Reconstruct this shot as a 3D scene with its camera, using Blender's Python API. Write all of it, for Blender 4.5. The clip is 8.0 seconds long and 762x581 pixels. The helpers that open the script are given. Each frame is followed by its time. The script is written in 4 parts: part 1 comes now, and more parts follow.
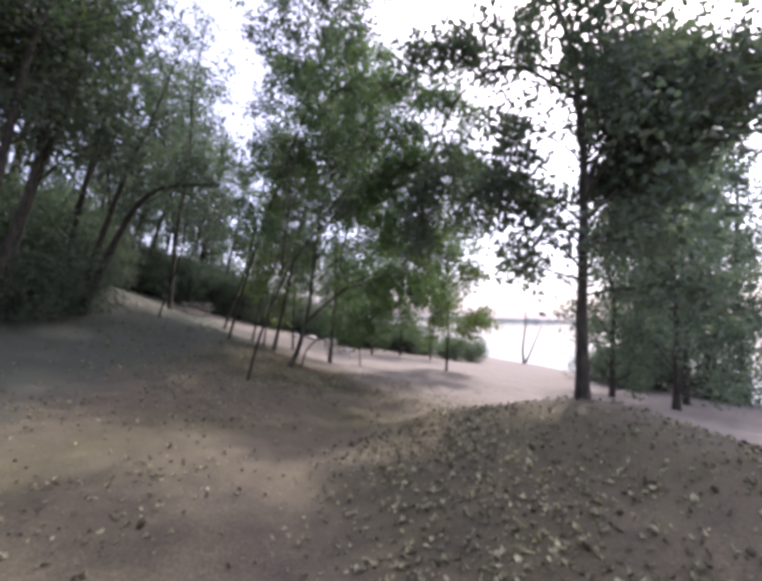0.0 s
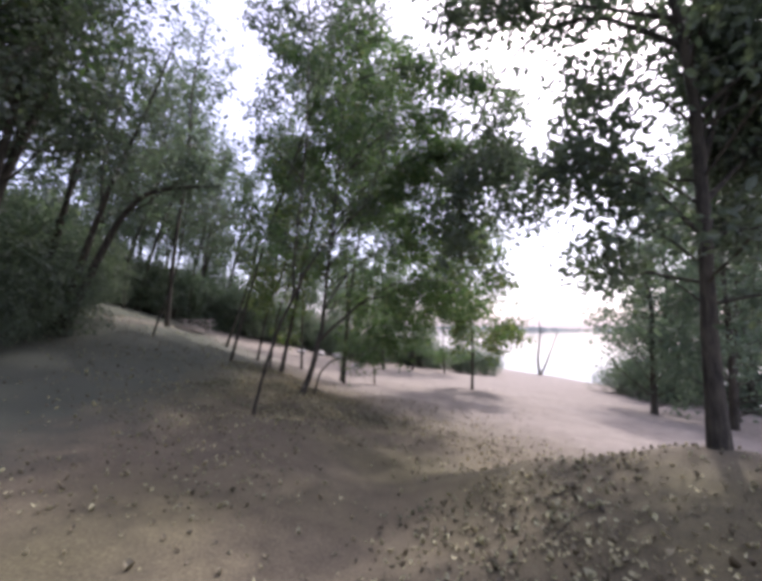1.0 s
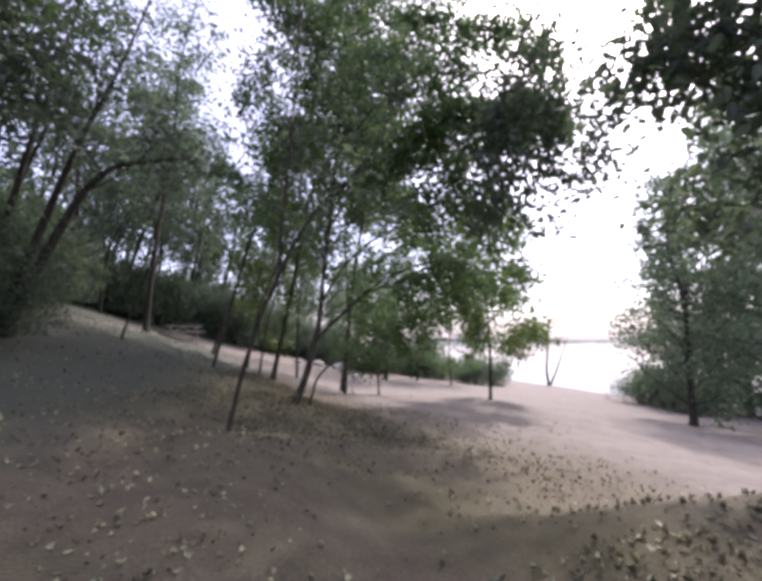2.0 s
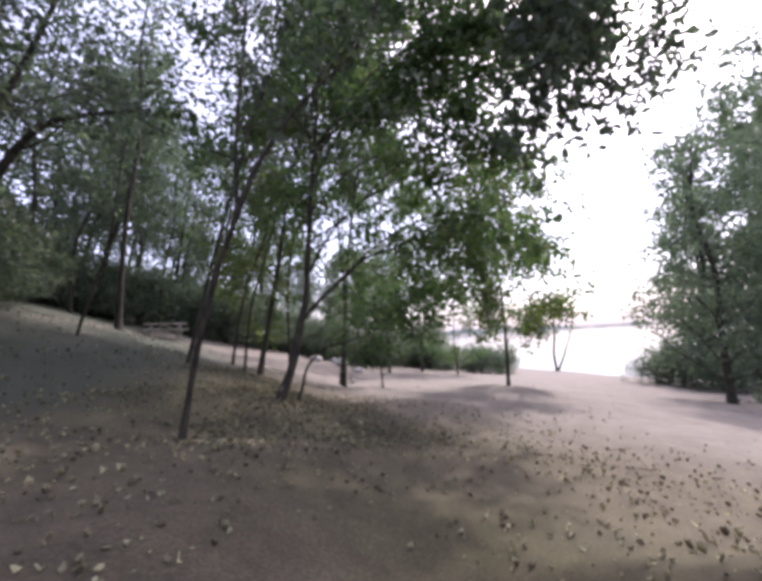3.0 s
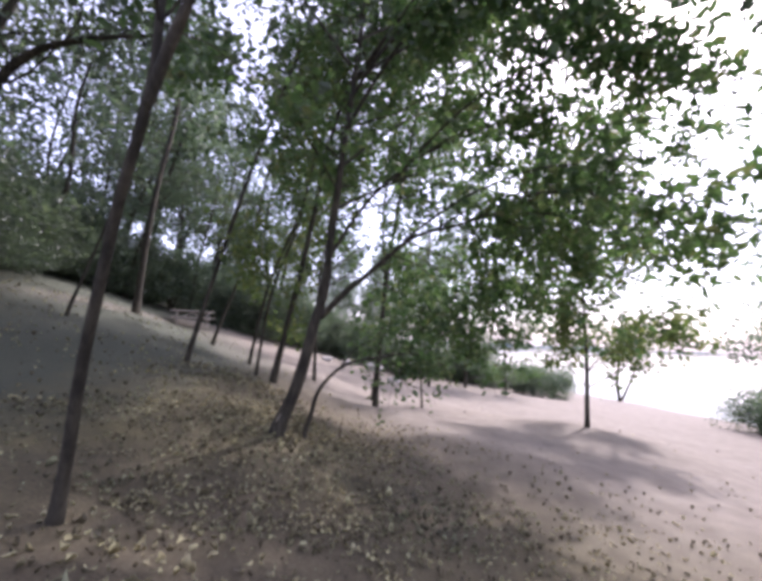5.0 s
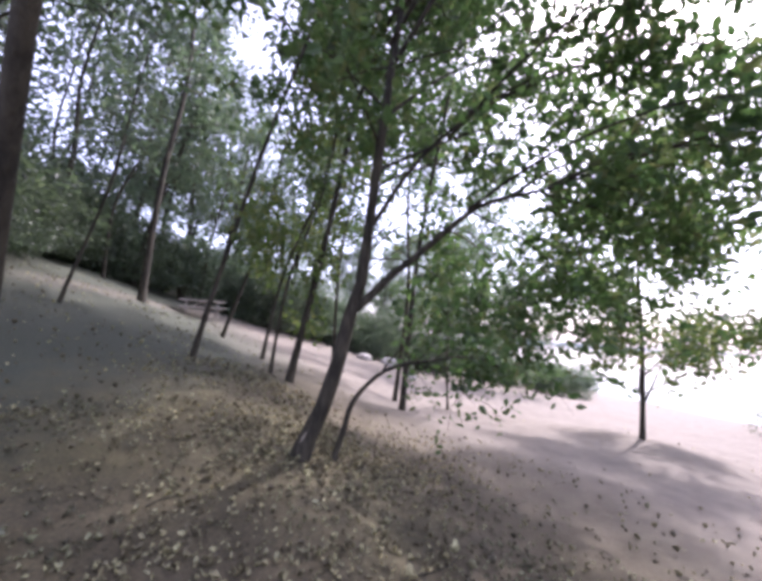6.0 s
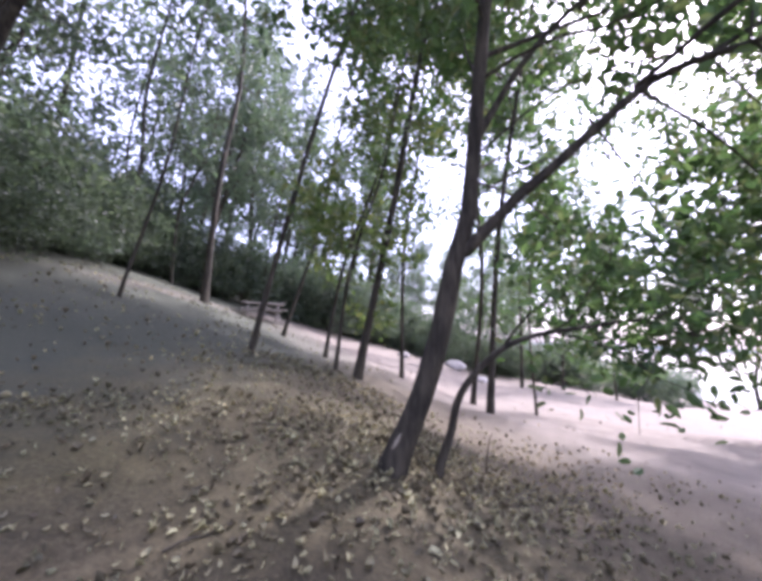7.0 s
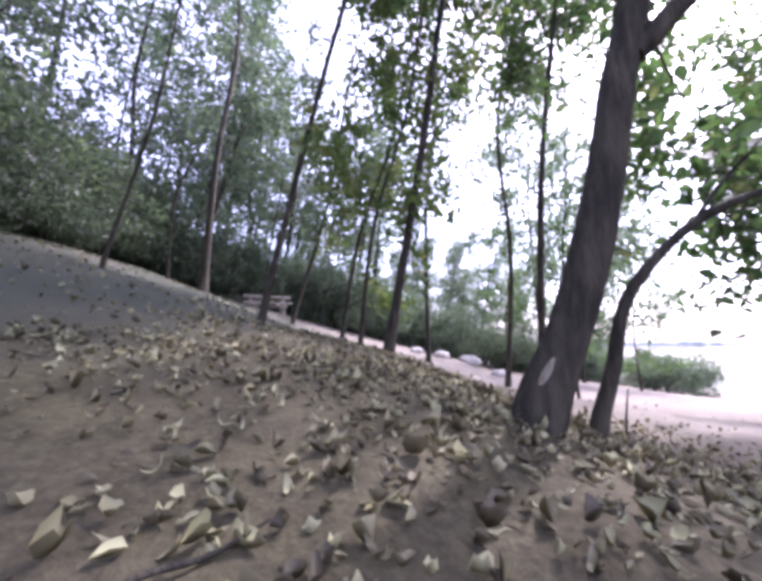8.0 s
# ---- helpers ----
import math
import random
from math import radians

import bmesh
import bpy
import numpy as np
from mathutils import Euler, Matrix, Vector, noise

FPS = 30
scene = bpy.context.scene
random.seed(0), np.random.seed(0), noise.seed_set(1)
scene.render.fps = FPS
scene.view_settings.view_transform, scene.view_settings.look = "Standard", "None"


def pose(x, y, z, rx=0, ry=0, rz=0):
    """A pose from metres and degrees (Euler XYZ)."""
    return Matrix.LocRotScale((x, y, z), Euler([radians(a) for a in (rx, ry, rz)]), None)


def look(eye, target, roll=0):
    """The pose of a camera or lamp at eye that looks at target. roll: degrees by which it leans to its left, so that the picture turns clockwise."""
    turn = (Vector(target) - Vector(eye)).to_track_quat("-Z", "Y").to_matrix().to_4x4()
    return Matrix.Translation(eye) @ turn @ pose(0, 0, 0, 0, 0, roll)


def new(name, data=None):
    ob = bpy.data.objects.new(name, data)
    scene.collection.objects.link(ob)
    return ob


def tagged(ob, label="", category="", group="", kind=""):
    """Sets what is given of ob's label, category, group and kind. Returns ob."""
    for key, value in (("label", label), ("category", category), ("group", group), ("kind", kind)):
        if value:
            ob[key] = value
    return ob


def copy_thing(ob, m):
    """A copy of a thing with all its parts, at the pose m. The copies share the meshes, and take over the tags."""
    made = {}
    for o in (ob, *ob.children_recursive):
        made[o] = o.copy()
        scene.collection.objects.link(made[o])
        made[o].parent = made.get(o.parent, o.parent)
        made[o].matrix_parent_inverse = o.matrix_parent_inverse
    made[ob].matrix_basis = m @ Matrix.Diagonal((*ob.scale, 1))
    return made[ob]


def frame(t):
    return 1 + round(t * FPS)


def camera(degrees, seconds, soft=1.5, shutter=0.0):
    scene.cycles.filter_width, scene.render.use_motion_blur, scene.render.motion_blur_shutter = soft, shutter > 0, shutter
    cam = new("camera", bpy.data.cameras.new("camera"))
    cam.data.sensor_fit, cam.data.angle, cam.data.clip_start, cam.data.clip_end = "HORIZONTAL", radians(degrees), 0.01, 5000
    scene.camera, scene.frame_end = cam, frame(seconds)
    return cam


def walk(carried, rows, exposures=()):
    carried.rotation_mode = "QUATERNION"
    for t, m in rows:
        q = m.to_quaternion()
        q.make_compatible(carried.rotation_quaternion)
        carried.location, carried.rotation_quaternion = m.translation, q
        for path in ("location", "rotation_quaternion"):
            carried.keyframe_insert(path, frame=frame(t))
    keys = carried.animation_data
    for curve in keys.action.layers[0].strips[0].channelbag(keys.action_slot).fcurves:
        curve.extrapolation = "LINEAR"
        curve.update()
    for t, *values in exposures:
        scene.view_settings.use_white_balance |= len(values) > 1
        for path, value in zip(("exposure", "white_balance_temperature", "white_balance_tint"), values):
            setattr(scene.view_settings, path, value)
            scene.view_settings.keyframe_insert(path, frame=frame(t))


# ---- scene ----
cam = camera(93.6, 8.0, soft=4.2)

# camera path: seconds, eye, target, roll
PATH = [
    (0, (0.056, 0.128, 1.803), (0.07, 2.123, 1.944), 1.3),
    (0.5, (-0.276, 0.949, 2.0), (-0.289, 2.942, 2.17), 1.1),
    (1, (-0.55, 1.721, 1.934), (-0.554, 3.711, 2.136), 0.2),
    (2.5, (-0.838, 4.469, 1.275), (-0.833, 6.448, 1.564), -0.9),
    (3, (-0.855, 5.265, 1.116), (-0.843, 7.249, 1.368), -3.2),
    (3.5, (-0.792, 6.067, 0.962), (-0.817, 8.042, 1.275), 0.3),
    (4, (-0.79, 6.635, 0.951), (-0.832, 8.61, 1.26), 0.3),
    (4.5, (-0.866, 7.159, 1.085), (-0.921, 9.139, 1.362), 0.8),
    (5, (-0.98, 7.546, 1.272), (-1.207, 9.514, 1.548), 2.0),
    (5.2, (-1.063, 7.651, 1.357), (-1.41, 9.601, 1.633), 2.6),
    (6.3, (-1.791, 8.955, 1.225), (-2.021, 10.928, 1.457), 2.2),
    (6.5, (-1.936, 9.185, 1.138), (-2.147, 11.16, 1.378), -0.1),
    (7, (-2.165, 9.665, 0.93), (-2.737, 11.563, 1.196), 1.6),
    (7.5, (-2.462, 10.152, 0.594), (-3.365, 11.905, 0.926), 1.0),
    (8, (-2.959, 10.604, 0.356), (-3.527, 12.498, 0.657), -0.4),
]
walk(cam, [(t, look(eye, target, roll)) for t, eye, target, roll in PATH], exposures=[(0, 1.08, 5950, 21), (2.5, 1.07, 5950, 22), (5.0, 1.38, 5850, 23), (6.5, 1.78, 5700, 26), (8, 2.0, 5550, 31)])

# ---- light ----
SUN_AZ, SUN_EL = radians(38), radians(52)   # azimuth from +y towards +x
world = bpy.data.worlds.new("sky")
scene.world = world
world.use_nodes = True
wn, wl = world.node_tree.nodes, world.node_tree.links
wn.clear()
sky = wn.new("ShaderNodeTexSky")
sky.sky_type, sky.sun_disc = "NISHITA", False
sky.sun_elevation, sky.sun_rotation = SUN_EL, SUN_AZ
sky.air_density, sky.dust_density, sky.ozone_density = 1.0, 4.0, 1.0
scaled = wn.new("ShaderNodeMix")
scaled.data_type, scaled.blend_type = "RGBA", "MIX"
scaled.inputs["Factor"].default_value = 0.2
scaled.inputs[7].default_value = (12.0, 10.6, 12.0, 1)   # bright thin haze over the whole sky
wl.new(sky.outputs[0], scaled.inputs[6])
back = wn.new("ShaderNodeBackground")
back.inputs["Strength"].default_value = 0.15
wl.new(scaled.outputs[2], back.inputs["Color"])
wout = wn.new("ShaderNodeOutputWorld")
wl.new(back.outputs[0], wout.inputs["Surface"])

sun = new("sun", bpy.data.lights.new("sun", "SUN"))
sun.data.energy, sun.data.angle, sun.data.color = 2.2, radians(2.0), (1.0, 0.93, 0.86)
sun.matrix_world = look((30 * math.sin(SUN_AZ) * math.cos(SUN_EL), 30 * math.cos(SUN_AZ) * math.cos(SUN_EL), 30 * math.sin(SUN_EL)), (0, 0, 0))

# ---- materials ----


def node_material(name):
    m = bpy.data.materials.new(name)
    m.use_nodes = True
    n = m.node_tree.nodes
    return m, n, m.node_tree.links, n["Principled BSDF"]


def ramp(n, stops):
    r = n.new("ShaderNodeValToRGB")
    while len(r.color_ramp.elements) < len(stops):
        r.color_ramp.elements.new(0.5)
    for e, (p, c) in zip(r.color_ramp.elements, stops):
        e.position, e.color = p, (*c, 1)
    return r


def noise_node(n, l, scale, detail=5.0, rough=0.6, coords=None, stretch=None):
    tex = n.new("ShaderNodeTexNoise")
    tex.inputs["Scale"].default_value, tex.inputs["Detail"].default_value, tex.inputs["Roughness"].default_value = scale, detail, rough
    if coords is None:
        coords = n.new("ShaderNodeTexCoord").outputs["Object"]
    if stretch:
        mp = n.new("ShaderNodeMapping")
        mp.inputs["Scale"].default_value = stretch
        l.new(coords, mp.inputs[0])
        coords = mp.outputs[0]
    l.new(coords, tex.inputs["Vector"])
    return tex


def mixed(n, l, fac, a, b, blend="MIX"):
    m = n.new("ShaderNodeMix")
    m.data_type, m.blend_type = "RGBA", blend
    for sock, v in ((m.inputs[0], fac), (m.inputs[6], a), (m.inputs[7], b)):
        if isinstance(v, (int, float)):
            sock.default_value = v
        elif isinstance(v, tuple):
            sock.default_value = (*v, 1)
        else:
            l.new(v, sock)
    return m.outputs[2]


def bumped(n, l, bsdf, height, strength, distance):
    b = n.new("ShaderNodeBump")
    b.inputs["Strength"].default_value, b.inputs["Distance"].default_value = strength, distance
    l.new(height, b.inputs["Height"])
    l.new(b.outputs[0], bsdf.inputs["Normal"])


def bark_material(name, dark, light, scale=14.0):
    m, n, l, p = node_material(name)
    tex = noise_node(n, l, scale, 6, 0.65, stretch=(1, 1, 0.22))
    big = noise_node(n, l, 1.7, 3)
    r = ramp(n, ((0.4, dark), (0.62, light)))
    l.new(tex.outputs["Fac"], r.inputs[0])
    rb = ramp(n, ((0.35, (0.55, 0.55, 0.5)), (0.7, (1.15, 1.12, 1.05))))
    l.new(big.outputs["Fac"], rb.inputs[0])
    l.new(mixed(n, l, 1.0, r.outputs[0], rb.outputs[0], "MULTIPLY"), p.inputs["Base Color"])
    p.inputs["Roughness"].default_value = 0.9
    bumped(n, l, p, tex.outputs["Fac"], 1.0, 0.035)
    return m


def leaf_material(name, stops, through_light=0.45, rough=0.45):
    """Leaves: colour by leaf, part of the light passing through the blade."""
    m, n, l, p = node_material(name)
    geo = n.new("ShaderNodeNewGeometry")
    r = ramp(n, stops)
    l.new(geo.outputs["Random Per Island"], r.inputs[0])
    tex = noise_node(n, l, 0.9, 2)
    rb = ramp(n, ((0.3, (0.6, 0.66, 0.6)), (0.7, (1.2, 1.15, 1.0))))
    l.new(tex.outputs["Fac"], rb.inputs[0])
    col = mixed(n, l, 1.0, r.outputs[0], rb.outputs[0], "MULTIPLY")
    l.new(col, p.inputs["Base Color"])
    p.inputs["Roughness"].default_value = rough
    if through_light:
        tr = n.new("ShaderNodeBsdfTranslucent")
        l.new(mixed(n, l, 1.0, col, (1.1, 1.2, 0.85), "MULTIPLY"), tr.inputs["Color"])
        mx = n.new("ShaderNodeMixShader")
        mx.inputs[0].default_value = through_light
        l.new(p.outputs[0], mx.inputs[1])
        l.new(tr.outputs[0], mx.inputs[2])
        l.new(mx.outputs[0], n["Material Output"].inputs["Surface"])
    return m


BARK = bark_material("dark_bark", (0.025, 0.022, 0.0155), (0.082, 0.072, 0.053))
LEAF = leaf_material("leaf_green", ((0.0, (0.062, 0.108, 0.05)), (0.4, (0.095, 0.157, 0.07)), (0.8, (0.128, 0.19, 0.088)), (1.0, (0.17, 0.18, 0.1))), 0.55)
LEAF_YELLOW = leaf_material("leaf_yellow_green", ((0.0, (0.075, 0.115, 0.045)), (0.5, (0.12, 0.17, 0.062)), (1.0, (0.19, 0.2, 0.085))), 0.56)
LEAF_DARK = leaf_material("leaf_dark", ((0.0, (0.07, 0.09, 0.075)), (0.6, (0.1, 0.13, 0.103)), (1.0, (0.13, 0.16, 0.115))), 0.5)
LEAF_BLUE = leaf_material("leaf_grey_green", ((0.0, (0.09, 0.12, 0.1)), (0.6, (0.13, 0.175, 0.14)), (1.0, (0.165, 0.205, 0.16))), 0.52)
LITTER = leaf_material("dry_leaf", ((0.0, (0.1, 0.082, 0.055)), (0.35, (0.2, 0.175, 0.11)), (0.62, (0.33, 0.3, 0.185)), (1.0, (0.5, 0.475, 0.3))), 0.0, 0.6)


def ground_material():
    m, n, l, p = node_material("forest_ground")
    co = n.new("ShaderNodeTexCoord").outputs["Object"]
    fine = noise_node(n, l, 38, 6, 0.7, co)
    mid = noise_node(n, l, 2.6, 5, 0.62, co)
    big = noise_node(n, l, 0.22, 3, 0.5, co)
    soil = ramp(n, ((0.25, (0.054, 0.045, 0.031)), (0.5, (0.114, 0.097, 0.067)), (0.8, (0.21, 0.183, 0.128))))
    l.new(fine.outputs["Fac"], soil.inputs[0])
    tone = ramp(n, ((0.3, (0.72, 0.7, 0.68)), (0.7, (1.2, 1.18, 1.12))))
    l.new(mid.outputs["Fac"], tone.inputs[0])
    soil_c = mixed(n, l, 1.0, soil.outputs[0], tone.outputs[0], "MULTIPLY")
    olive = ramp(n, ((0.42, (1.0, 0.98, 0.92)), (0.62, (0.8, 0.84, 0.6))))
    l.new(big.outputs["Fac"], olive.inputs[0])
    soil_c = mixed(n, l, 1.0, soil_c, olive.outputs[0], "MULTIPLY")
    sand = ramp(n, ((0.25, (0.15, 0.124, 0.098)), (0.75, (0.24, 0.208, 0.17))))
    l.new(mid.outputs["Fac"], sand.inputs[0])
    # trodden sand towards the lake, by the place on the bank
    sep = n.new("ShaderNodeSeparateXYZ")
    l.new(co, sep.inputs[0])
    a = n.new("ShaderNodeMath")
    a.operation = "MULTIPLY_ADD"
    a.inputs[1].default_value, a.inputs[2].default_value = 0.9, 0.0
    l.new(sep.outputs["X"], a.inputs[0])
    b = n.new("ShaderNodeMath")
    b.operation = "ADD"
    l.new(a.outputs[0], b.inputs[0])
    l.new(sep.outputs["Y"], b.inputs[1])
    wob = n.new("ShaderNodeMath")
    wob.operation = "MULTIPLY_ADD"
    wob.inputs[1].default_value = 6.0
    l.new(big.outputs["Fac"], wob.inputs[0])
    l.new(b.outputs[0], wob.inputs[2])
    rng = n.new("ShaderNodeMapRange")
    rng.inputs["From Min"].default_value, rng.inputs["From Max"].default_value = 14.5, 19.0
    l.new(wob.outputs[0], rng.inputs["Value"])
    # short moss and grass over the clearing below the woods
    moss_at = n.new("ShaderNodeMath")
    moss_at.operation = "MULTIPLY_ADD"
    moss_at.inputs[1].default_value = 3.0
    l.new(mid.outputs["Fac"], moss_at.inputs[0])
    l.new(sep.outputs["X"], moss_at.inputs[2])
    moss = n.new("ShaderNodeMapRange")
    moss.inputs["From Min"].default_value, moss.inputs["From Max"].default_value = -2.6, -4.8
    moss.inputs["To Max"].default_value = 0.92
    l.new(moss_at.outputs[0], moss.inputs["Value"])
    moss_col = ramp(n, ((0.3, (0.04, 0.046, 0.032)), (0.6, (0.068, 0.077, 0.053)), (0.8, (0.1, 0.108, 0.076))))
    l.new(fine.outputs["Fac"], moss_col.inputs[0])
    soil_c = mixed(n, l, moss.outputs[0], soil_c, moss_col.outputs[0])
    # pale footpath along the edge of the woods
    line = n.new("ShaderNodeMath")
    line.operation = "MULTIPLY_ADD"
    line.inputs[1].default_value = 0.2
    l.new(sep.outputs["Y"], line.inputs[0])
    l.new(sep.outputs["X"], line.inputs[2])
    off = n.new("ShaderNodeMath")
    off.operation = "MULTIPLY_ADD"
    off.inputs[1].default_value = 0.8
    l.new(mid.outputs["Fac"], off.inputs[0])
    l.new(line.outputs[0], off.inputs[2])
    dist = n.new("ShaderNodeMath")
    dist.operation = "ADD"
    dist.inputs[1].default_value = 7.1
    l.new(off.outputs[0], dist.inputs[0])
    away = n.new("ShaderNodeMath")
    away.operation = "ABSOLUTE"
    l.new(dist.outputs[0], away.inputs[0])
    trail = n.new("ShaderNodeMapRange")
    trail.inputs["From Min"].default_value, trail.inputs["From Max"].default_value = 0.75, 0.3
    trail.inputs["To Max"].default_value = 0.55
    l.new(away.outputs[0], trail.inputs["Value"])
    begins = n.new("ShaderNodeMapRange")
    begins.inputs["From Min"].default_value, begins.inputs["From Max"].default_value = 14.0, 17.0
    l.new(sep.outputs["Y"], begins.inputs["Value"])
    worn = n.new("ShaderNodeMath")
    worn.operation = "MULTIPLY"
    l.new(trail.outputs[0], worn.inputs[0])
    l.new(begins.outputs[0], worn.inputs[1])
    soil_c = mixed(n, l, worn.outputs[0], soil_c, sand.outputs[0])
    l.new(mixed(n, l, rng.outputs[0], soil_c, sand.outputs[0]), p.inputs["Base Color"])
    p.inputs["Roughness"].default_value = 0.95
    bumped(n, l, p, fine.outputs["Fac"], 0.6, 0.03)
    return m


def water_material():
    m, n, l, p = node_material("lake_water")
    p.inputs["Base Color"].default_value = (0.06, 0.08, 0.09, 1)
    p.inputs["Roughness"].default_value = 0.08
    p.inputs["IOR"].default_value = 1.33
    tex = noise_node(n, l, 1.4, 4)
    bumped(n, l, p, tex.outputs["Fac"], 0.35, 0.06)
    return m


GROUND, WATER = ground_material(), water_material()

# ---- the lie of the land ----
WATER_Z = -4.5


def soft_plus(v, w=2.0):
    return np.log1p(np.exp(np.clip(v / w, -30, 30))) * w


def land(x, y):
    """Height of the bank: high woods towards -x, falling over a low step to the path and on to the lake towards +x and +y."""
    x, y = np.asarray(x, float), np.asarray(y, float)
    s = soft_plus(y - 13)
    s = 40 - soft_plus(40 - s, 4.0)
    xr = 60 - soft_plus(60 - np.clip(x, -400, 400), 4.0)
    step = np.tanh((x + 1.75 + 0.25 * (np.clip(y, 4, 18) - 10)) / 0.9)
    h = -0.288 - 0.111 * xr - 0.089 * s + 0.00231 * xr * s + 0.155 * soft_plus(-6 - x, 0.6) - 0.2 * step
    h = h - 0.27 * np.exp(-(((x + 3.1) / 1.3) ** 2) - ((y - 10.4) / 1.1) ** 2) + 0.44 * np.exp(-(((x - 3.5) / 3) ** 2) - ((y - 18.2) / 3) ** 2) + 0.12 * np.exp(-(((x + 2.1) / 2.2) ** 2) - ((y - 17.2) / 2) ** 2) - 0.2 * np.exp(-(((x + 11.5) / 2.5) ** 2) - ((y - 23.2) / 2.5) ** 2)
    near = 1 / (1 + np.exp(np.clip((y - 9) / 1.6, -30, 30)))
    h = h - near * 0.07 * soft_plus(-3 - x, 0.8)
    h = h + 0.10 * soft_plus(np.minimum(y, 120) - 24, 2.0) / (1 + np.exp(np.clip((x - 3) / 4, -30, 30)))
    # the clearing climbs towards the woods
    h = h + 0.085 * soft_plus(-2.5 - x, 0.6) / (1 + np.exp(np.clip((12.7 - y) / 0.5, -30, 30)))
    # low mound beside the start of the way, and the trodden hollow along it
    h = h + (1.05 / (1 + np.exp(np.clip((0.5 - x) / 0.6, -30, 30))) + 0.45 * np.exp(-(((x - 3.9) / 1.6) ** 2))) / (1 + np.exp(np.clip((y - 7.4) / 0.45, -30, 30))) / (1 + np.exp(np.clip((x - 6.5) / 0.8, -30, 30)))
    h = h - 0.14 * np.exp(-(((x + 0.9) / 1.5) ** 2) - ((y - 8.0) / 2.2) ** 2)
    # the high ground levels off to the left
    h = 5.0 - soft_plus(5.0 - h, 0.6)
    # lake basin
    shore = 20 + 0.45 * soft_plus(45 - y, 4.0) - 0.5 * soft_plus(y - 52, 4.0)
    shore = np.maximum(shore, -60)
    lake = 1 / (1 + np.exp(-np.clip((x - shore - 8) / 2.5, -30, 30)))
    far = 1 / (1 + np.exp(-np.clip((y - 640 + 0.25 * x) / 12, -30, 30)))
    lake = lake * (1 - far)
    h = h * (1 - lake) + (-6.5) * lake
    h = h * (1 - far) + (-2.0) * far
    return h


def rough_land(x, y):
    x, y = np.asarray(x, float), np.asarray(y, float)
    r = 0.018 * np.sin(x * 2.3 + 1.1 * np.sin(y * 1.7)) + 0.014 * np.sin(y * 3.1 + 0.8 * np.sin(x * 2.9)) + 0.03 * np.sin(0.7 * x + 0.9 * y)
    return land(x, y) + r


def gz(x, y):
    return float(rough_land(x, y))


def grid_axis(near0, near1, step, far0, far1):
    mid = np.arange(near0, near1 + step / 2, step)
    a, d = near1, step
    up = []
    while a < far1:
        d *= 1.18
        a += d
        up.append(a)
    a, d = near0, step
    down = []
    while a > far0:
        d *= 1.18
        a -= d
        down.append(a)
    return np.concatenate([np.array(down[::-1]), mid, np.array(up)])


def mesh_object(name, verts, faces, material, parent=None, label="", smooth=True):
    me = bpy.data.meshes.new(name)
    verts = np.asarray(verts, np.float32)
    faces = np.asarray(faces, np.int32)
    k = faces.shape[1]
    me.vertices.add(len(verts))
    me.vertices.foreach_set("co", verts.ravel())
    me.loops.add(faces.size)
    me.loops.foreach_set("vertex_index", faces.ravel())
    me.polygons.add(len(faces))
    me.polygons.foreach_set("loop_start", np.arange(0, faces.size, k, dtype=np.int32))
    me.polygons.foreach_set("use_smooth", np.full(len(faces), smooth))
    me.update(calc_edges=True)
    me.validate()
    me.materials.append(material)
    ob = new(name, me)
    if parent:
        ob.parent = parent
    if label:
        ob["label"] = label
    return ob


def part(name, bm, material, parent, label=""):
    me = bpy.data.meshes.new(name)
    bm.to_mesh(me)
    bm.free()
    me.materials.append(material)
    ob = new(name, me)
    ob.parent = parent
    if label:
        ob["label"] = label
    return ob


def build_ground():
    xs = grid_axis(-9, 7, 0.15, -1800, 1800)
    ys = grid_axis(-1, 22, 0.15, -600, 3000)
    gx, gy = np.meshgrid(xs, ys, indexing="ij")
    v = np.stack([gx, gy, rough_land(gx, gy)], -1).reshape(-1, 3)
    i = np.arange(len(xs) * len(ys)).reshape(len(xs), len(ys))
    f = np.stack([i[:-1, :-1], i[1:, :-1], i[1:, 1:], i[:-1, 1:]], -1).reshape(-1, 4)
    return tagged(mesh_object("ground", v, f, GROUND), "leaf-strewn brown earth bank turning to pale sand by the lake", "ground", kind="structure")


def build_water():
    v = [(-200, 30, WATER_Z), (1800, -600, WATER_Z), (1800, 760, WATER_Z), (-200, 760, WATER_Z)]
    return tagged(mesh_object("water", v, [(0, 1, 2, 3)], WATER, smooth=False), "calm pale lake water reflecting a white sky", "lake", kind="structure")


ground = build_ground()
water = build_water()

# ---- trees ----


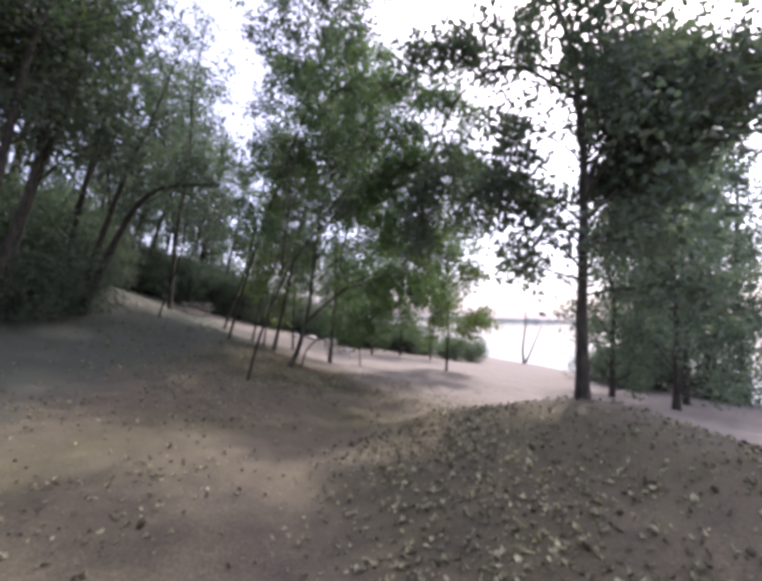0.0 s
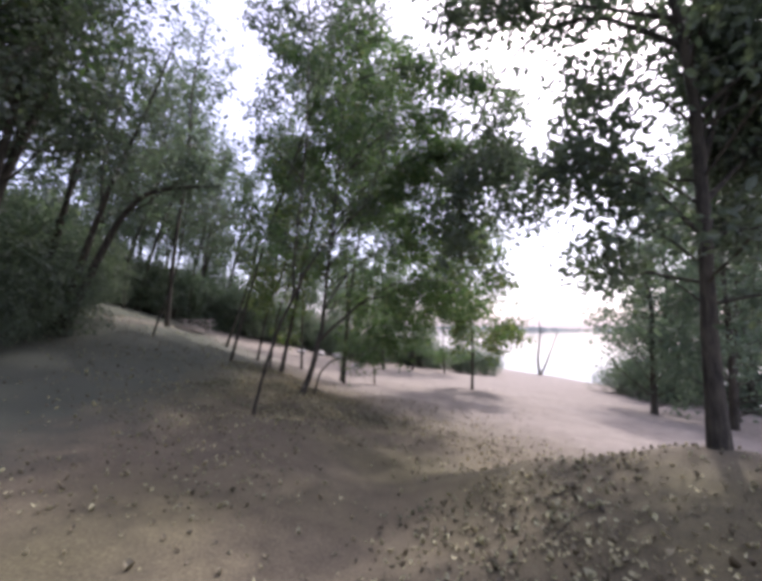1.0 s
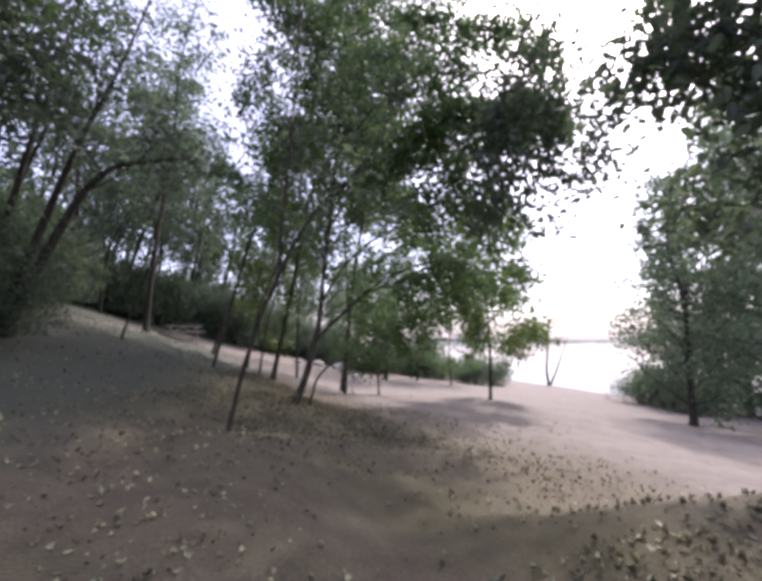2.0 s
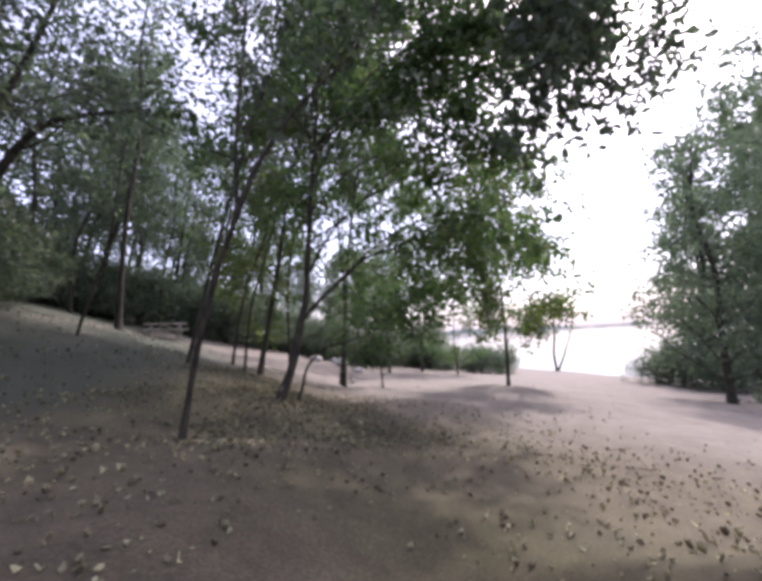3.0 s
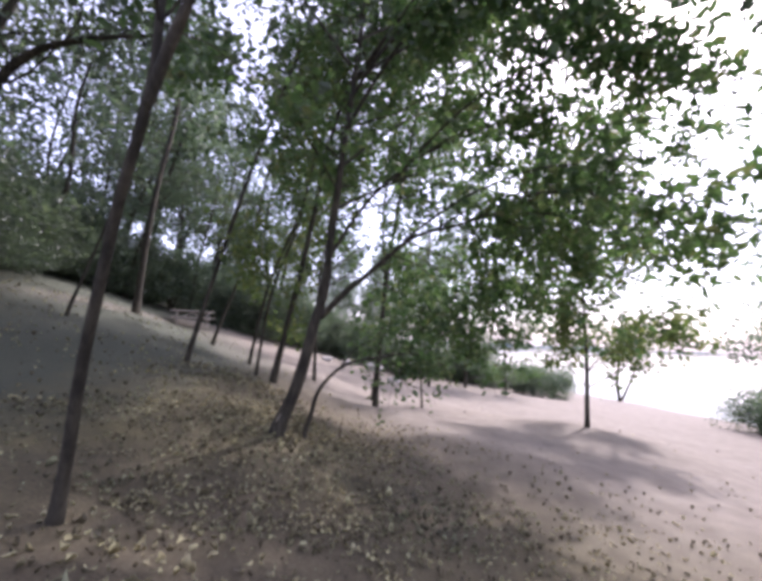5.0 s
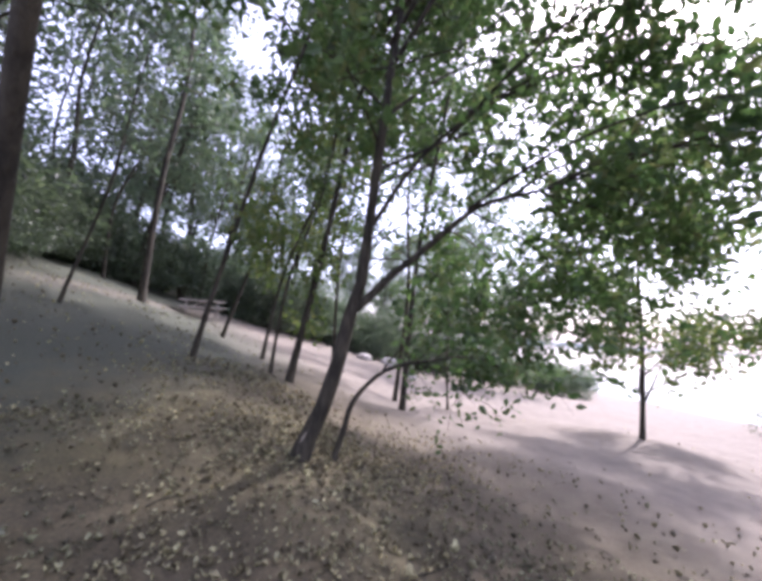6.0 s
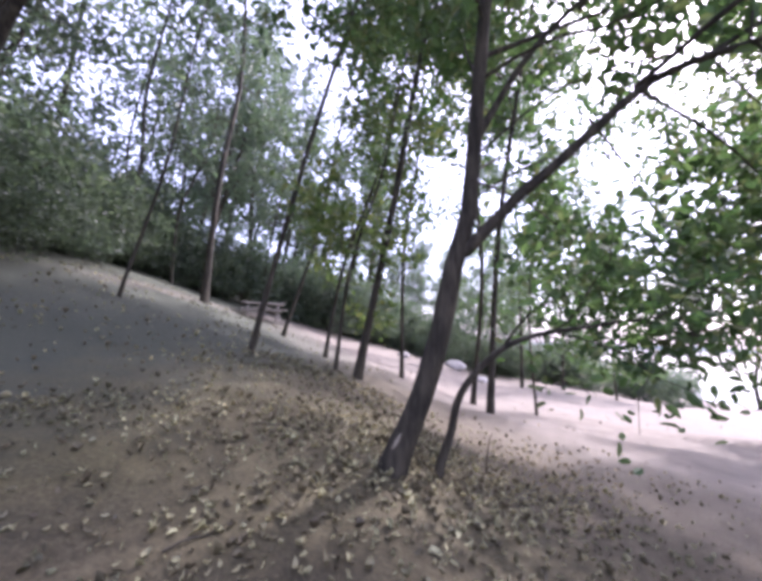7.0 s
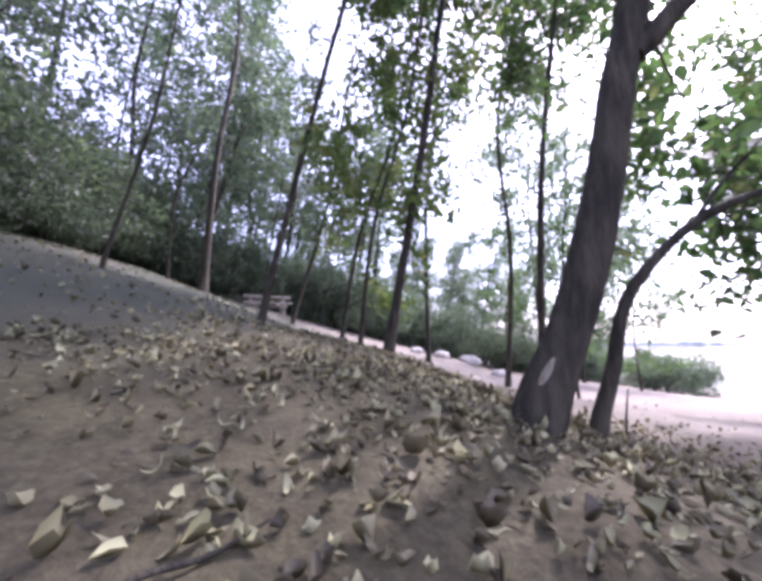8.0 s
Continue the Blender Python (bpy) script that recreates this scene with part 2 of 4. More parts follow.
def tube(points, radii, sides=8, rough=0.0, rng=None):
    """Vertices and quads of a tapering round stem along points."""
    pts, radii = np.asarray(points, float), np.asarray(radii, float)
    n = len(pts)
    tang = np.gradient(pts, axis=0)
    tang /= np.linalg.norm(tang, axis=1)[:, None] + 1e-9
    ref = np.array([0.31, 0.95, 0.05])
    a = np.cross(tang, ref)
    a /= np.linalg.norm(a, axis=1)[:, None] + 1e-9
    b = np.cross(tang, a)
    ang = np.linspace(0, 2 * np.pi, sides, endpoint=False)
    rr = radii[:, None] * np.ones(sides)
    if rough and rng is not None:
        rr = rr * (1 + rough * rng.uniform(-1, 1, (n, sides)))
    v = pts[:, None] + rr[..., None] * (np.cos(ang)[None, :, None] * a[:, None] + np.sin(ang)[None, :, None] * b[:, None])
    i = np.arange(n * sides).reshape(n, sides)
    j = np.roll(i, -1, axis=1)
    f = np.stack([i[:-1], j[:-1], j[1:], i[1:]], -1).reshape(-1, 4)
    return v.reshape(-1, 3), f


def joined(tubes):
    vs, fs, k = [], [], 0
    for v, f in tubes:
        vs.append(v)
        fs.append(f + k)
        k += len(v)
    return np.concatenate(vs), np.concatenate(fs)


def smooth_line(points, n):
    """n points on a smooth line through the given ones."""
    p = np.asarray(points, float)
    t = np.arange(len(p))
    q = np.linspace(0, len(p) - 1, n)
    out = []
    for s in q:
        i = min(int(s), len(p) - 2)
        u = s - i
        p0, p1, p2, p3 = p[max(i - 1, 0)], p[i], p[i + 1], p[min(i + 2, len(p) - 1)]
        out.append(0.5 * (2 * p1 + (p2 - p0) * u + (2 * p0 - 5 * p1 + 4 * p2 - p3) * u * u + (3 * p1 - p0 - 3 * p2 + p3) * u**3))
    return np.array(out)


def leaf_cloud(centres, rng, size, hang=0.4, vary=0.35, fine=False):
    """Leaf blades at the given points: folded kites of two faces, or fine ones with a rounder outline."""
    n = len(centres)
    L = size * rng.uniform(1 - vary, 1 + vary, n)
    W = L * rng.uniform(0.42, 0.62, n)
    az, dip = rng.uniform(0, 2 * np.pi, n), rng.normal(-hang, 0.5, n)
    d = np.stack([np.cos(az) * np.cos(dip), np.sin(az) * np.cos(dip), np.sin(dip)], -1)
    side = np.cross(d, rng.normal(size=(n, 3)))
    side /= np.linalg.norm(side, axis=1)[:, None] + 1e-9
    nor = np.cross(side, d)
    c = np.asarray(centres)
    fold = (W * 0.18)[:, None] * nor
    a = c
    b = c + d * (L * 0.45)[:, None] + side * (W * 0.5)[:, None] + fold
    e = c + d * L[:, None] - nor * (L * 0.08)[:, None]
    g = c + d * (L * 0.45)[:, None] - side * (W * 0.5)[:, None] + fold
    if fine:
        out = [a]
        for t, w, sgn in ((0.22, 0.42, 1), (0.6, 0.46, 1), (1.0, 0.0, 1), (0.6, 0.46, -1), (0.22, 0.42, -1)):
            droop = nor * (L * (0.1 * t * t + 0.04 * rng.uniform(-1, 1, n)))[:, None]
            out.append(c + d * (L * t)[:, None] + side * (sgn * w * W)[:, None] + fold * (1.6 * w) - droop)
        v = np.stack(out, 1).reshape(-1, 3)
        k = np.arange(n)[:, None] * 6
        return v, np.concatenate([k + [0, 1, 2], k + [0, 2, 3], k + [0, 3, 4], k + [0, 4, 5]], 1).reshape(-1, 3)
    v = np.stack([a, b, e, g], 1).reshape(-1, 3)
    k = np.arange(n)[:, None] * 4
    f = np.concatenate([k + [0, 1, 2], k + [0, 2, 3]], 1).reshape(-1, 3)
    return v, f


def limb_line(rng, start, way, length, n=7, lift=0.0, wob=0.12):
    p, d = np.array(start, float), np.array(way, float)
    d /= np.linalg.norm(d)
    out = [p.copy()]
    for _ in range(n - 1):
        d = d + rng.normal(0, wob, 3) + np.array([0, 0, lift])
        d /= np.linalg.norm(d)
        p = p + d * length / (n - 1)
        out.append(p.copy())
    return np.array(out)


def foliage_on(rng, limbs, twig, per_limb, leaves, spread, droop=-0.05):
    """Twigs off the outer part of each limb and leaf points along them."""
    twigs, centres = [], []
    for line, r, dense, begin in limbs:
        n = len(line)
        span = np.linalg.norm(line[-1] - line[0])
        for _ in range(max(3, int(per_limb * dense * min(span, 5) / 2.2))):
            u = rng.uniform(begin, 1.0) * (n - 1)
            i = min(int(u), n - 2)
            s = line[i] + (line[i + 1] - line[i]) * (u - i)
            along = line[i + 1] - line[i]
            along = along / (np.linalg.norm(along) + 1e-9)
            way = along * 0.6 + rng.normal(0, 0.75, 3)
            tl = limb_line(rng, s, way, twig * rng.uniform(0.5, 1.3), 5, droop, 0.2)
            twigs.append(tube(tl[::2], np.linspace(max(r * 0.25, 0.004), 0.002, 3), 3))
            k = rng.poisson(leaves)
            if k:
                q = rng.uniform(0.15, 1, k) * 4
                i0 = np.minimum(q.astype(int), 3)
                centres.append(tl[i0] + (tl[i0 + 1] - tl[i0]) * (q - i0)[:, None] + rng.normal(0, spread, (k, 3)))
    return twigs, (np.concatenate(centres) if centres else np.zeros((0, 3)))


def build_tree(name, x, y, trunk, radius, label, leaf, leaf_size, limbs=(), auto=(0, 0.4, 1.6, 0.6), twig=0.6, per_limb=10, leaves=22, spread=0.09,
               seed=1, bark=None, group="", category="tree", split_limbs=True, droop=-0.05, sides=10, flare=1.35, fine=False):
    """A tree: trunk line (relative to its foot), given limbs (lines with a radius) and further ones
    auto = (count, lowest share of the height, length at the bottom, length at the top)."""
    rng = np.random.default_rng(seed)
    bark = bark or BARK
    root = new(name)
    root.location = (x, y, gz(x, y))
    tagged(root, label, category, group)
    line = smooth_line(trunk, 22)
    rad = radius * np.linspace(1, 0.12, 22) ** 0.8
    rad[0] *= flare
    rad[1] *= 1 + (flare - 1) * 0.35
    foot = line.copy()
    foot[0, 2] -= 0.08
    stems = [tube(foot, rad, sides, 0.05, rng)]
    all_limbs, limb_tubes = [], []
    for pts, r, *dense in limbs:
        ll = smooth_line(pts, 14)
        all_limbs.append((ll, r, dense[0] if dense else 1.0, dense[1] if len(dense) > 1 else 0.38))
        limb_tubes.append(tube(ll, r * np.linspace(1, 0.15, 14), 8, 0.05, rng))
    count, low, len0, len1 = auto
    for k in range(count):
        u = low + (1 - low) * (k + rng.uniform(0, 1)) / count
        i = min(u * 21, 20.99)
        s = line[int(i)]
        az = k * 2.4 + rng.uniform(-0.5, 0.5)
        el = rng.uniform(0.15, 0.8)
        ll = limb_line(rng, s, (math.cos(az), math.sin(az), math.tan(el)), (len0 + (len1 - len0) * (u - low) / (1 - low)) * rng.uniform(0.75, 1.2), 8, 0.02, 0.14)
        r = max(0.3 * rad[int(i)], 0.008)
        all_limbs.append((ll, r, 1.0, 0.38))
        limb_tubes.append(tube(ll, r * np.linspace(1, 0.25, 8), 6))
    top = [(line[-6:], radius * 0.2, 1.0, 0.3)]
    twigs, centres = foliage_on(rng, all_limbs + top, twig, per_limb, leaves, spread, droop)
    if split_limbs:
        mesh_object("trunk", *stems[0], bark, root)
        for v, f in limb_tubes:
            mesh_object("limb", v, f, bark, root)
        if twigs:
            tagged(mesh_object("twig_spray", *joined(twigs), bark, root), kind="stuff")
    else:
        mesh_object("trunk", *joined(stems + limb_tubes + twigs), bark, root)
    if len(centres):
        v, f = leaf_cloud(centres, rng, leaf_size, fine=fine)
        mesh_object("crown", v, f, leaf, root, smooth=False)
    return root


def lean(height, dx, dy, n=5, bend=0.0, seed=0):
    """A slightly wavering line that rises by height and shifts by dx, dy."""
    rng = np.random.default_rng(seed + 77)
    out = []
    for k in range(n):
        u = k / (n - 1)
        w = 0 if k == 0 else 0.012 * height
        out.append((dx * u + bend * math.sin(u * 3.14) + rng.normal(0, w), dy * u + rng.normal(0, w), height * u))
    return out


# the forked tree at the end of the way, with its low second stem
forked_tree = build_tree("forked_tree", -2.83, 12.18, [(0, 0, 0), (0.12, 0, 0.24), (0.22, 0, 0.5), (0.32, 0, 0.84), (0.39, 0, 1.16), (0.46, 0.0, 1.5), (0.54, 0, 1.78), (0.58, 0, 2.25), (0.62, 0, 2.8), (0.68, 0.0, 3.5), (0.74, 0.0, 4.2), (0.86, 0.1, 5.6), (0.95, 0.2, 7.4), (1.05, 0.2, 9.5), (1.25, 0.2, 11.8)], 0.09,
           "dark leaning forked tree with green leaves, standing in leaf litter", LEAF, 0.12,
           limbs=[([(0.5, 0, 1.5), (0.63, 0, 1.62), (0.86, 0, 1.87), (1.14, 0, 2.1), (1.46, 0, 2.4), (1.75, 0, 2.62), (2.07, 0, 2.71), (2.4, 0.05, 2.81), (2.75, 0.1, 2.95), (3.6, 0.2, 3.0)], 0.052, 0.75, 0.72),
                  ([(2.4, 0.05, 2.81), (3.2, 0.1, 3.2), (4.2, 0.2, 3.3), (5.0, 0.2, 2.9), (5.6, 0.2, 2.3)], 0.03, 0.75, 0.3),
                  ([(1.6, 0.4, 3.88), (3.0, 0.6, 4.6), (4.3, 0.6, 4.8), (5.5, 0.5, 4.3)], 0.025, 1.09, 0.35),
                  ([(2.75, 0.1, 2.95), (3.6, -0.6, 3.0), (4.6, -1.0, 2.6), (5.3, -1.2, 2.0)], 0.018, 0.7, 0.3),
                  ([(2.75, 0.1, 2.95), (3.5, 0.9, 2.9), (4.4, 1.5, 2.5), (5.0, 1.9, 1.9)], 0.018, 0.65, 0.3),
                  ([(0.82, 0.05, 5.0), (2.2, -0.6, 6.2), (3.8, -1.0, 6.6), (5.3, -1.2, 6.0)], 0.028, 2.2, 0.35),
                  ([(0.9, 0.15, 6.5), (2.6, 0.4, 7.6), (4.2, 0.5, 7.8), (5.5, 0.4, 7.0)], 0.028, 1.20, 0.4),
                  ([(0.57, 0, 2.28), (1.00, 0.3, 3.18), (1.60, 0.5, 3.88), (2.40, 0.5, 4.38), (3.30, 0.4, 4.48), (4.40, 0.3, 4.18)], 0.03, 0.87, 0.66),
                  ([(1.60, 0, 2.56), (2.40, -0.5, 2.98), (3.40, -0.8, 3.18), (4.50, -1, 2.78)], 0.02, 0.75, 0.4),
                  ([(1.97, 0, 2.68), (2.80, 0.4, 3.28), (3.80, 0.7, 3.48), (5.00, 0.8, 2.98)], 0.02, 0.8, 0.35),
                  ([(1.40, 0.4, 3.58), (2.40, -0.3, 4.28), (3.50, -0.7, 4.58), (4.80, -0.9, 4.28)], 0.02, 1.7, 0.45),
                  ([(0.55, 0, 1.88), (1.20, 0.7, 2.48), (2.10, 1.3, 2.68), (3.10, 1.7, 2.48), (3.90, 2, 2.08)], 0.009, 0.87, 0.55),
                  ([(0.56, 0, 2.18), (1.30, 0.3, 2.88), (2.30, 0.6, 3.18), (3.50, 0.8, 2.98), (4.30, 0.9, 2.58)], 0.009, 0.82, 0.6),
                  ([(0.56, 0, 2.03), (1.00, 0.9, 2.18), (1.60, 1.7, 1.98), (2.30, 2.4, 1.48)], 0.012, 1.3, 0.4),
                  ([(0.56, 0, 2.08), (0.90, 1.2, 2.78), (1.30, 2.4, 2.98), (1.80, 3.4, 2.48)], 0.013, 1.2, 0.4),
                  ([(1.33, 0, 2.38), (1.80, 0.8, 2.38), (2.30, 1.4, 1.98), (2.70, 1.8, 1.28)], 0.012, 1.0, 0.45),
                  ([(1.60, 0, 2.56), (2.30, 0.5, 2.38), (2.90, 0.9, 1.98), (3.30, 1.1, 1.58)], 0.012, 0.95, 0.4),
                  ([(1.70, 1, 2.63), (2.40, 1.9, 2.38), (3.00, 2.3, 1.88)], 0.01, 1.0, 0.3),
                  ([(2.30, 0.6, 3.18), (3.20, 1.4, 2.98), (4.00, 1.9, 2.38)], 0.01, 0.9, 0.3),
                  ([(0.60, 0, 2.98), (1.70, 0.8, 3.88), (3.00, 1.2, 4.38), (4.70, 1.4, 3.98)], 0.022, 0.98, 0.6),
                  ([(0.68, 0, 4.08), (1.60, -0.2, 5.48), (2.70, -0.3, 6.28), (3.70, -0.3, 6.48), (4.40, -0.2, 5.98)], 0.03, 2.2),
                  ([(0.72, 0, 4.88), (1.70, 0.6, 6.08), (2.90, 1, 6.88), (4.30, 1.2, 6.88)], 0.03, 1.36),
                  ([(0.70, 0, 4.48), (1.30, -0.3, 5.18), (2.10, -0.5, 5.58), (3.10, -0.6, 5.48), (4.10, -0.6, 5.08)], 0.026, 2.6, 0.3),
                  ([(0.65, 0, 3.58), (1.40, 1, 4.88), (2.10, 1.8, 5.68), (2.90, 2.4, 5.88)], 0.026, 1.36, 0.6),
                  ([(0.80, 0.1, 5.68), (1.50, 1.2, 7.08), (2.10, 2.2, 8.08)], 0.025, 1.36),
                  ([(0.84, 0.1, 6.48), (1.90, 0.2, 8.08), (2.90, 0.3, 9.08), (4.10, 0.2, 9.28)], 0.025, 1.36),
                  ([(0.84, 0.1, 6.48), (2.10, -0.2, 7.48), (3.30, -0.4, 7.78), (4.40, -0.5, 7.28)], 0.025, 1.36, 0.35),
                  ([(1.00, 0.2, 9.48), (2.00, 0, 10.08), (3.30, -0.2, 9.88), (4.50, -0.3, 9.08)], 0.02, 1.36, 0.3),
                  ([(0.82, 0.1, 6.08), (2.00, -0.4, 7.28), (3.10, -0.7, 7.98), (4.00, -0.8, 7.68)], 0.025, 1.36),
                  ([(0.95, 0.2, 8.28), (1.70, 1, 9.68), (2.50, 1.6, 10.68)], 0.022, 1.36),
                  ([(0.95, 0.2, 8.88), (0.30, 0.8, 10.08), (-0.50, 1.2, 11.08)], 0.022, 1.63),
                  ([(0.76, 0, 5.18), (-0.10, -0.3, 6.28), (-0.90, -0.5, 7.08), (-1.50, -0.6, 7.48)], 0.028, 0.7),
                  ([(0.82, 0.05, 5.0), (2.4, -0.4, 6.3), (4.1, -0.8, 6.9), (5.4, -1.0, 6.9), (6.2, -1.0, 6.4)], 0.024, 3.0, 0.3),
                  ([(1.05, 0.2, 9.5), (2.8, -0.5, 9.6), (4.5, -0.8, 9.1), (5.8, -1.0, 8.2)], 0.022, 2.6, 0.3)],
           auto=(15, 0.56, 2.6, 1.8), twig=0.95, per_limb=13, leaves=33, spread=0.12, seed=3, droop=-0.12, flare=1.32, fine=True)


def bark_scar(tree):
    """A pale strip of bare wood low on the trunk."""
    v = []
    for k in range(7):
        u = k / 6
        z, half = 0.16 + 0.1 * u, 0.17 * math.sin(math.pi * (0.12 + 0.8 * u)) + 0.02
        cx, r = 0.12 * z / 0.24, 0.1 - 0.012 * u
        for a0 in (-1.0, -0.33, 0.33, 1.0):
            ang = -1.95 + half * a0
            v.append((cx + r * math.cos(ang), r * math.sin(ang), z))
    f = [(4 * k + j, 4 * k + j + 1, 4 * k + j + 5, 4 * k + j + 4) for k in range(6) for j in range(3)]
    mesh_object("bark_scar", v, f, SCAR, tree, "pale bare wood scar")


SCAR = bark_material("bare_wood", (0.3, 0.26, 0.2), (0.55, 0.5, 0.42), 30)
bark_scar(forked_tree)
build_tree("arching_stem", -2.54, 12.45, [(0, 0, 0), (0.1, 0.0, 0.3), (0.15, 0.0, 0.53), (0.25, 0.0, 0.71), (0.47, 0.0, 0.93), (0.72, 0.0, 1.04), (1.05, 0.05, 1.1), (1.42, 0.1, 1.15), (1.9, 0.2, 1.0)], 0.034,
           "thin arching stem with drooping leafy twigs", LEAF, 0.085,
           limbs=[([(0.47, 0.0, 0.93), (0.58, 0.0, 1.09), (0.74, 0.02, 1.24), (1.1, 0.1, 1.4)], 0.012), ([(0.9, 0.05, 1.06), (1.3, 0.6, 1.2), (1.6, 1.3, 1.2), (1.8, 1.9, 0.9)], 0.01, 1.0),
                  ([(0.85, 0.04, 1.05), (1.15, -0.1, 0.95), (1.45, -0.2, 0.7)], 0.008)],
           auto=(5, 0.65, 0.9, 0.5), twig=0.5, per_limb=14, leaves=22, spread=0.1, seed=5, droop=-0.14, fine=True)

# slim trunks on the brow of the bank: foot, height, lean, radius, seed, leaf, limbs, lowest limb, width of the crown, leaves
SLIM = [(-2.15, 17.2, 14.5, 1.6, 0.0, 0.068, 11, LEAF, 36, 0.42, 3.8, 32), (3.53, 18.2, 7.9, -0.1, 0.0, 0.06, 12, LEAF_YELLOW, 38, 0.14, 2.3, 34),
        (-4.45, 15.9, 13.0, 2.4, 0.0, 0.075, 13, LEAF, 24, 0.58, 3.2, 30), (-6.15, 18.1, 9.5, 2.4, 0.0, 0.05, 14, LEAF_YELLOW, 16, 0.12, 1.9, 32),
        (-4.97, 16.1, 8.0, 1.7, 0.0, 0.038, 15, LEAF_YELLOW, 13, 0.16, 1.6, 28), (-8.05, 19.15, 12, 2.8, 0.2, 0.055, 16, LEAF_BLUE, 13, 0.28, 2.0, 13),
        (-6.05, 14.95, 17.0, 4.6, 0.2, 0.05, 17, LEAF_DARK, 32, 0.58, 3.8, 30), (-8.75, 14.6, 10.0, 1.7, 0.3, 0.032, 18, LEAF_BLUE, 16, 0.4, 1.8, 9),
        (-4.3, 18.8, 13.5, 0.8, 0.2, 0.05, 19, LEAF, 24, 0.5, 3.4, 26), (-0.4, 31.5, 18.0, 0.3, 0.0, 0.09, 20, LEAF, 34, 0.12, 5.0, 30), (2.3, 35.0, 16.0, 0.2, 0.0, 0.09, 22, LEAF, 28, 0.08, 4.6, 26),
        (-2.6, 20.2, 14.0, 0.6, 0.0, 0.07, 23, LEAF, 24, 0.3, 3.6, 19),
        (-10.85, 18.95, 16.5, 0.9, 0.1, 0.11, 35, LEAF_BLUE, 20, 0.36, 2.6, 17), (-14.5, 21.0, 12.0, 1.5, 0.1, 0.06, 36, LEAF_DARK, 18, 0.36, 2.4, 17), (-13.4, 25.5, 13.0, 1.2, 0.1, 0.06, 37, LEAF_BLUE, 20, 0.36, 2.6, 17),
        (5.2, 35.0, 12.0, 0.2, 0.0, 0.06, 38, LEAF, 28, 0.1, 3.4, 26),
        (-0.9, 20.8, 11.5, 0.3, 0.0, 0.036, 40, LEAF_BLUE, 26, 0.2, 3.0, 17)]
for x, y, hgt, dx, dy, r, sd, lf, cnt, low, wide, lv in SLIM:
    build_tree("slim_tree", x, y, lean(hgt, dx, dy, seed=sd), r,
               "slim dark trunk with a yellow-green crown on the bank" if lf is LEAF_YELLOW else "slim dark trunk with a light green crown on the bank" if lf is LEAF else "slim dark trunk with a thin grey-green crown on the bank", lf, 0.17,
               auto=(cnt, low, wide, 1.4), twig=1.0, per_limb=9, leaves=lv, spread=0.15, seed=sd, group="slim trees on the bank")

build_tree("bank_tree", -3.38, 9.87, [(0, 0, 0), (0.08, -0.06, 0.3), (0.2, -0.17, 0.7), (0.34, -0.3, 1.12), (0.52, -0.44, 1.55), (0.7, -0.58, 2.0), (0.98, -0.77, 2.5), (1.0, -0.8, 2.95), (1.02, -0.83, 3.5), (1.12, -0.85, 4.6), (1.2, -0.8, 6.4), (1.15, -0.6, 9.0), (1.0, -0.4, 11.8)], 0.042,
           "dark slender leaning tree with two stems beside the path", LEAF_DARK, 0.1,
           limbs=[([(0.96, -0.76, 2.45), (1.18, -0.85, 2.9), (1.36, -0.87, 3.2), (1.58, -0.87, 3.54), (1.95, -0.87, 3.95), (2.45, -0.8, 4.5), (2.9, -0.7, 5.8), (3.1, -0.6, 8.0)], 0.032, 2.4, 0.6)],
           auto=(28, 0.58, 2.6, 1.6), twig=0.85, per_limb=8, leaves=12, spread=0.19, seed=21)
# dark trunks leaning out from the edge of the woods
for x, y, line, r, sd in ((-10.0, 12.4, [(0, 0, 0), (0.5, 0, 1.4), (1.0, 0, 2.6), (1.5, 0, 3.6), (2.2, 0, 4.3), (3.2, 0, 4.5), (4.4, 0.1, 4.6)], 0.13, 24),
                          (-10.5, 12.7, [(0, 0, 0), (0.5, 0, 1.6), (0.95, 0, 3.2), (1.5, 0, 5.0), (2.2, 0.1, 7.0), (3.0, 0.1, 9.5)], 0.12, 25),
                          (-11.3, 12.8, [(0, 0, 0), (0.3, 0, 1.6), (0.6, 0, 3.2), (0.9, 0, 5.0), (1.3, 0.1, 7.4), (1.8, 0.1, 10.0)], 0.11, 26),
                          (-12.0, 13.2, [(0, 0, 0), (0.4, 0, 1.6), (0.9, 0, 3.2), (1.5, 0, 5.0), (2.1, 0.1, 7.4), (2.8, 0.1, 10.0)], 0.08, 46)):
    build_tree("leaning_tree", x, y, line, r, "thick dark trunk leaning out of the woods over shrubs", LEAF_DARK, 0.16,
               auto=(10, 0.55, 2.0, 1.4), twig=0.9, per_limb=8, leaves=13, spread=0.2, seed=sd, group="leaning trees at the edge of the woods")
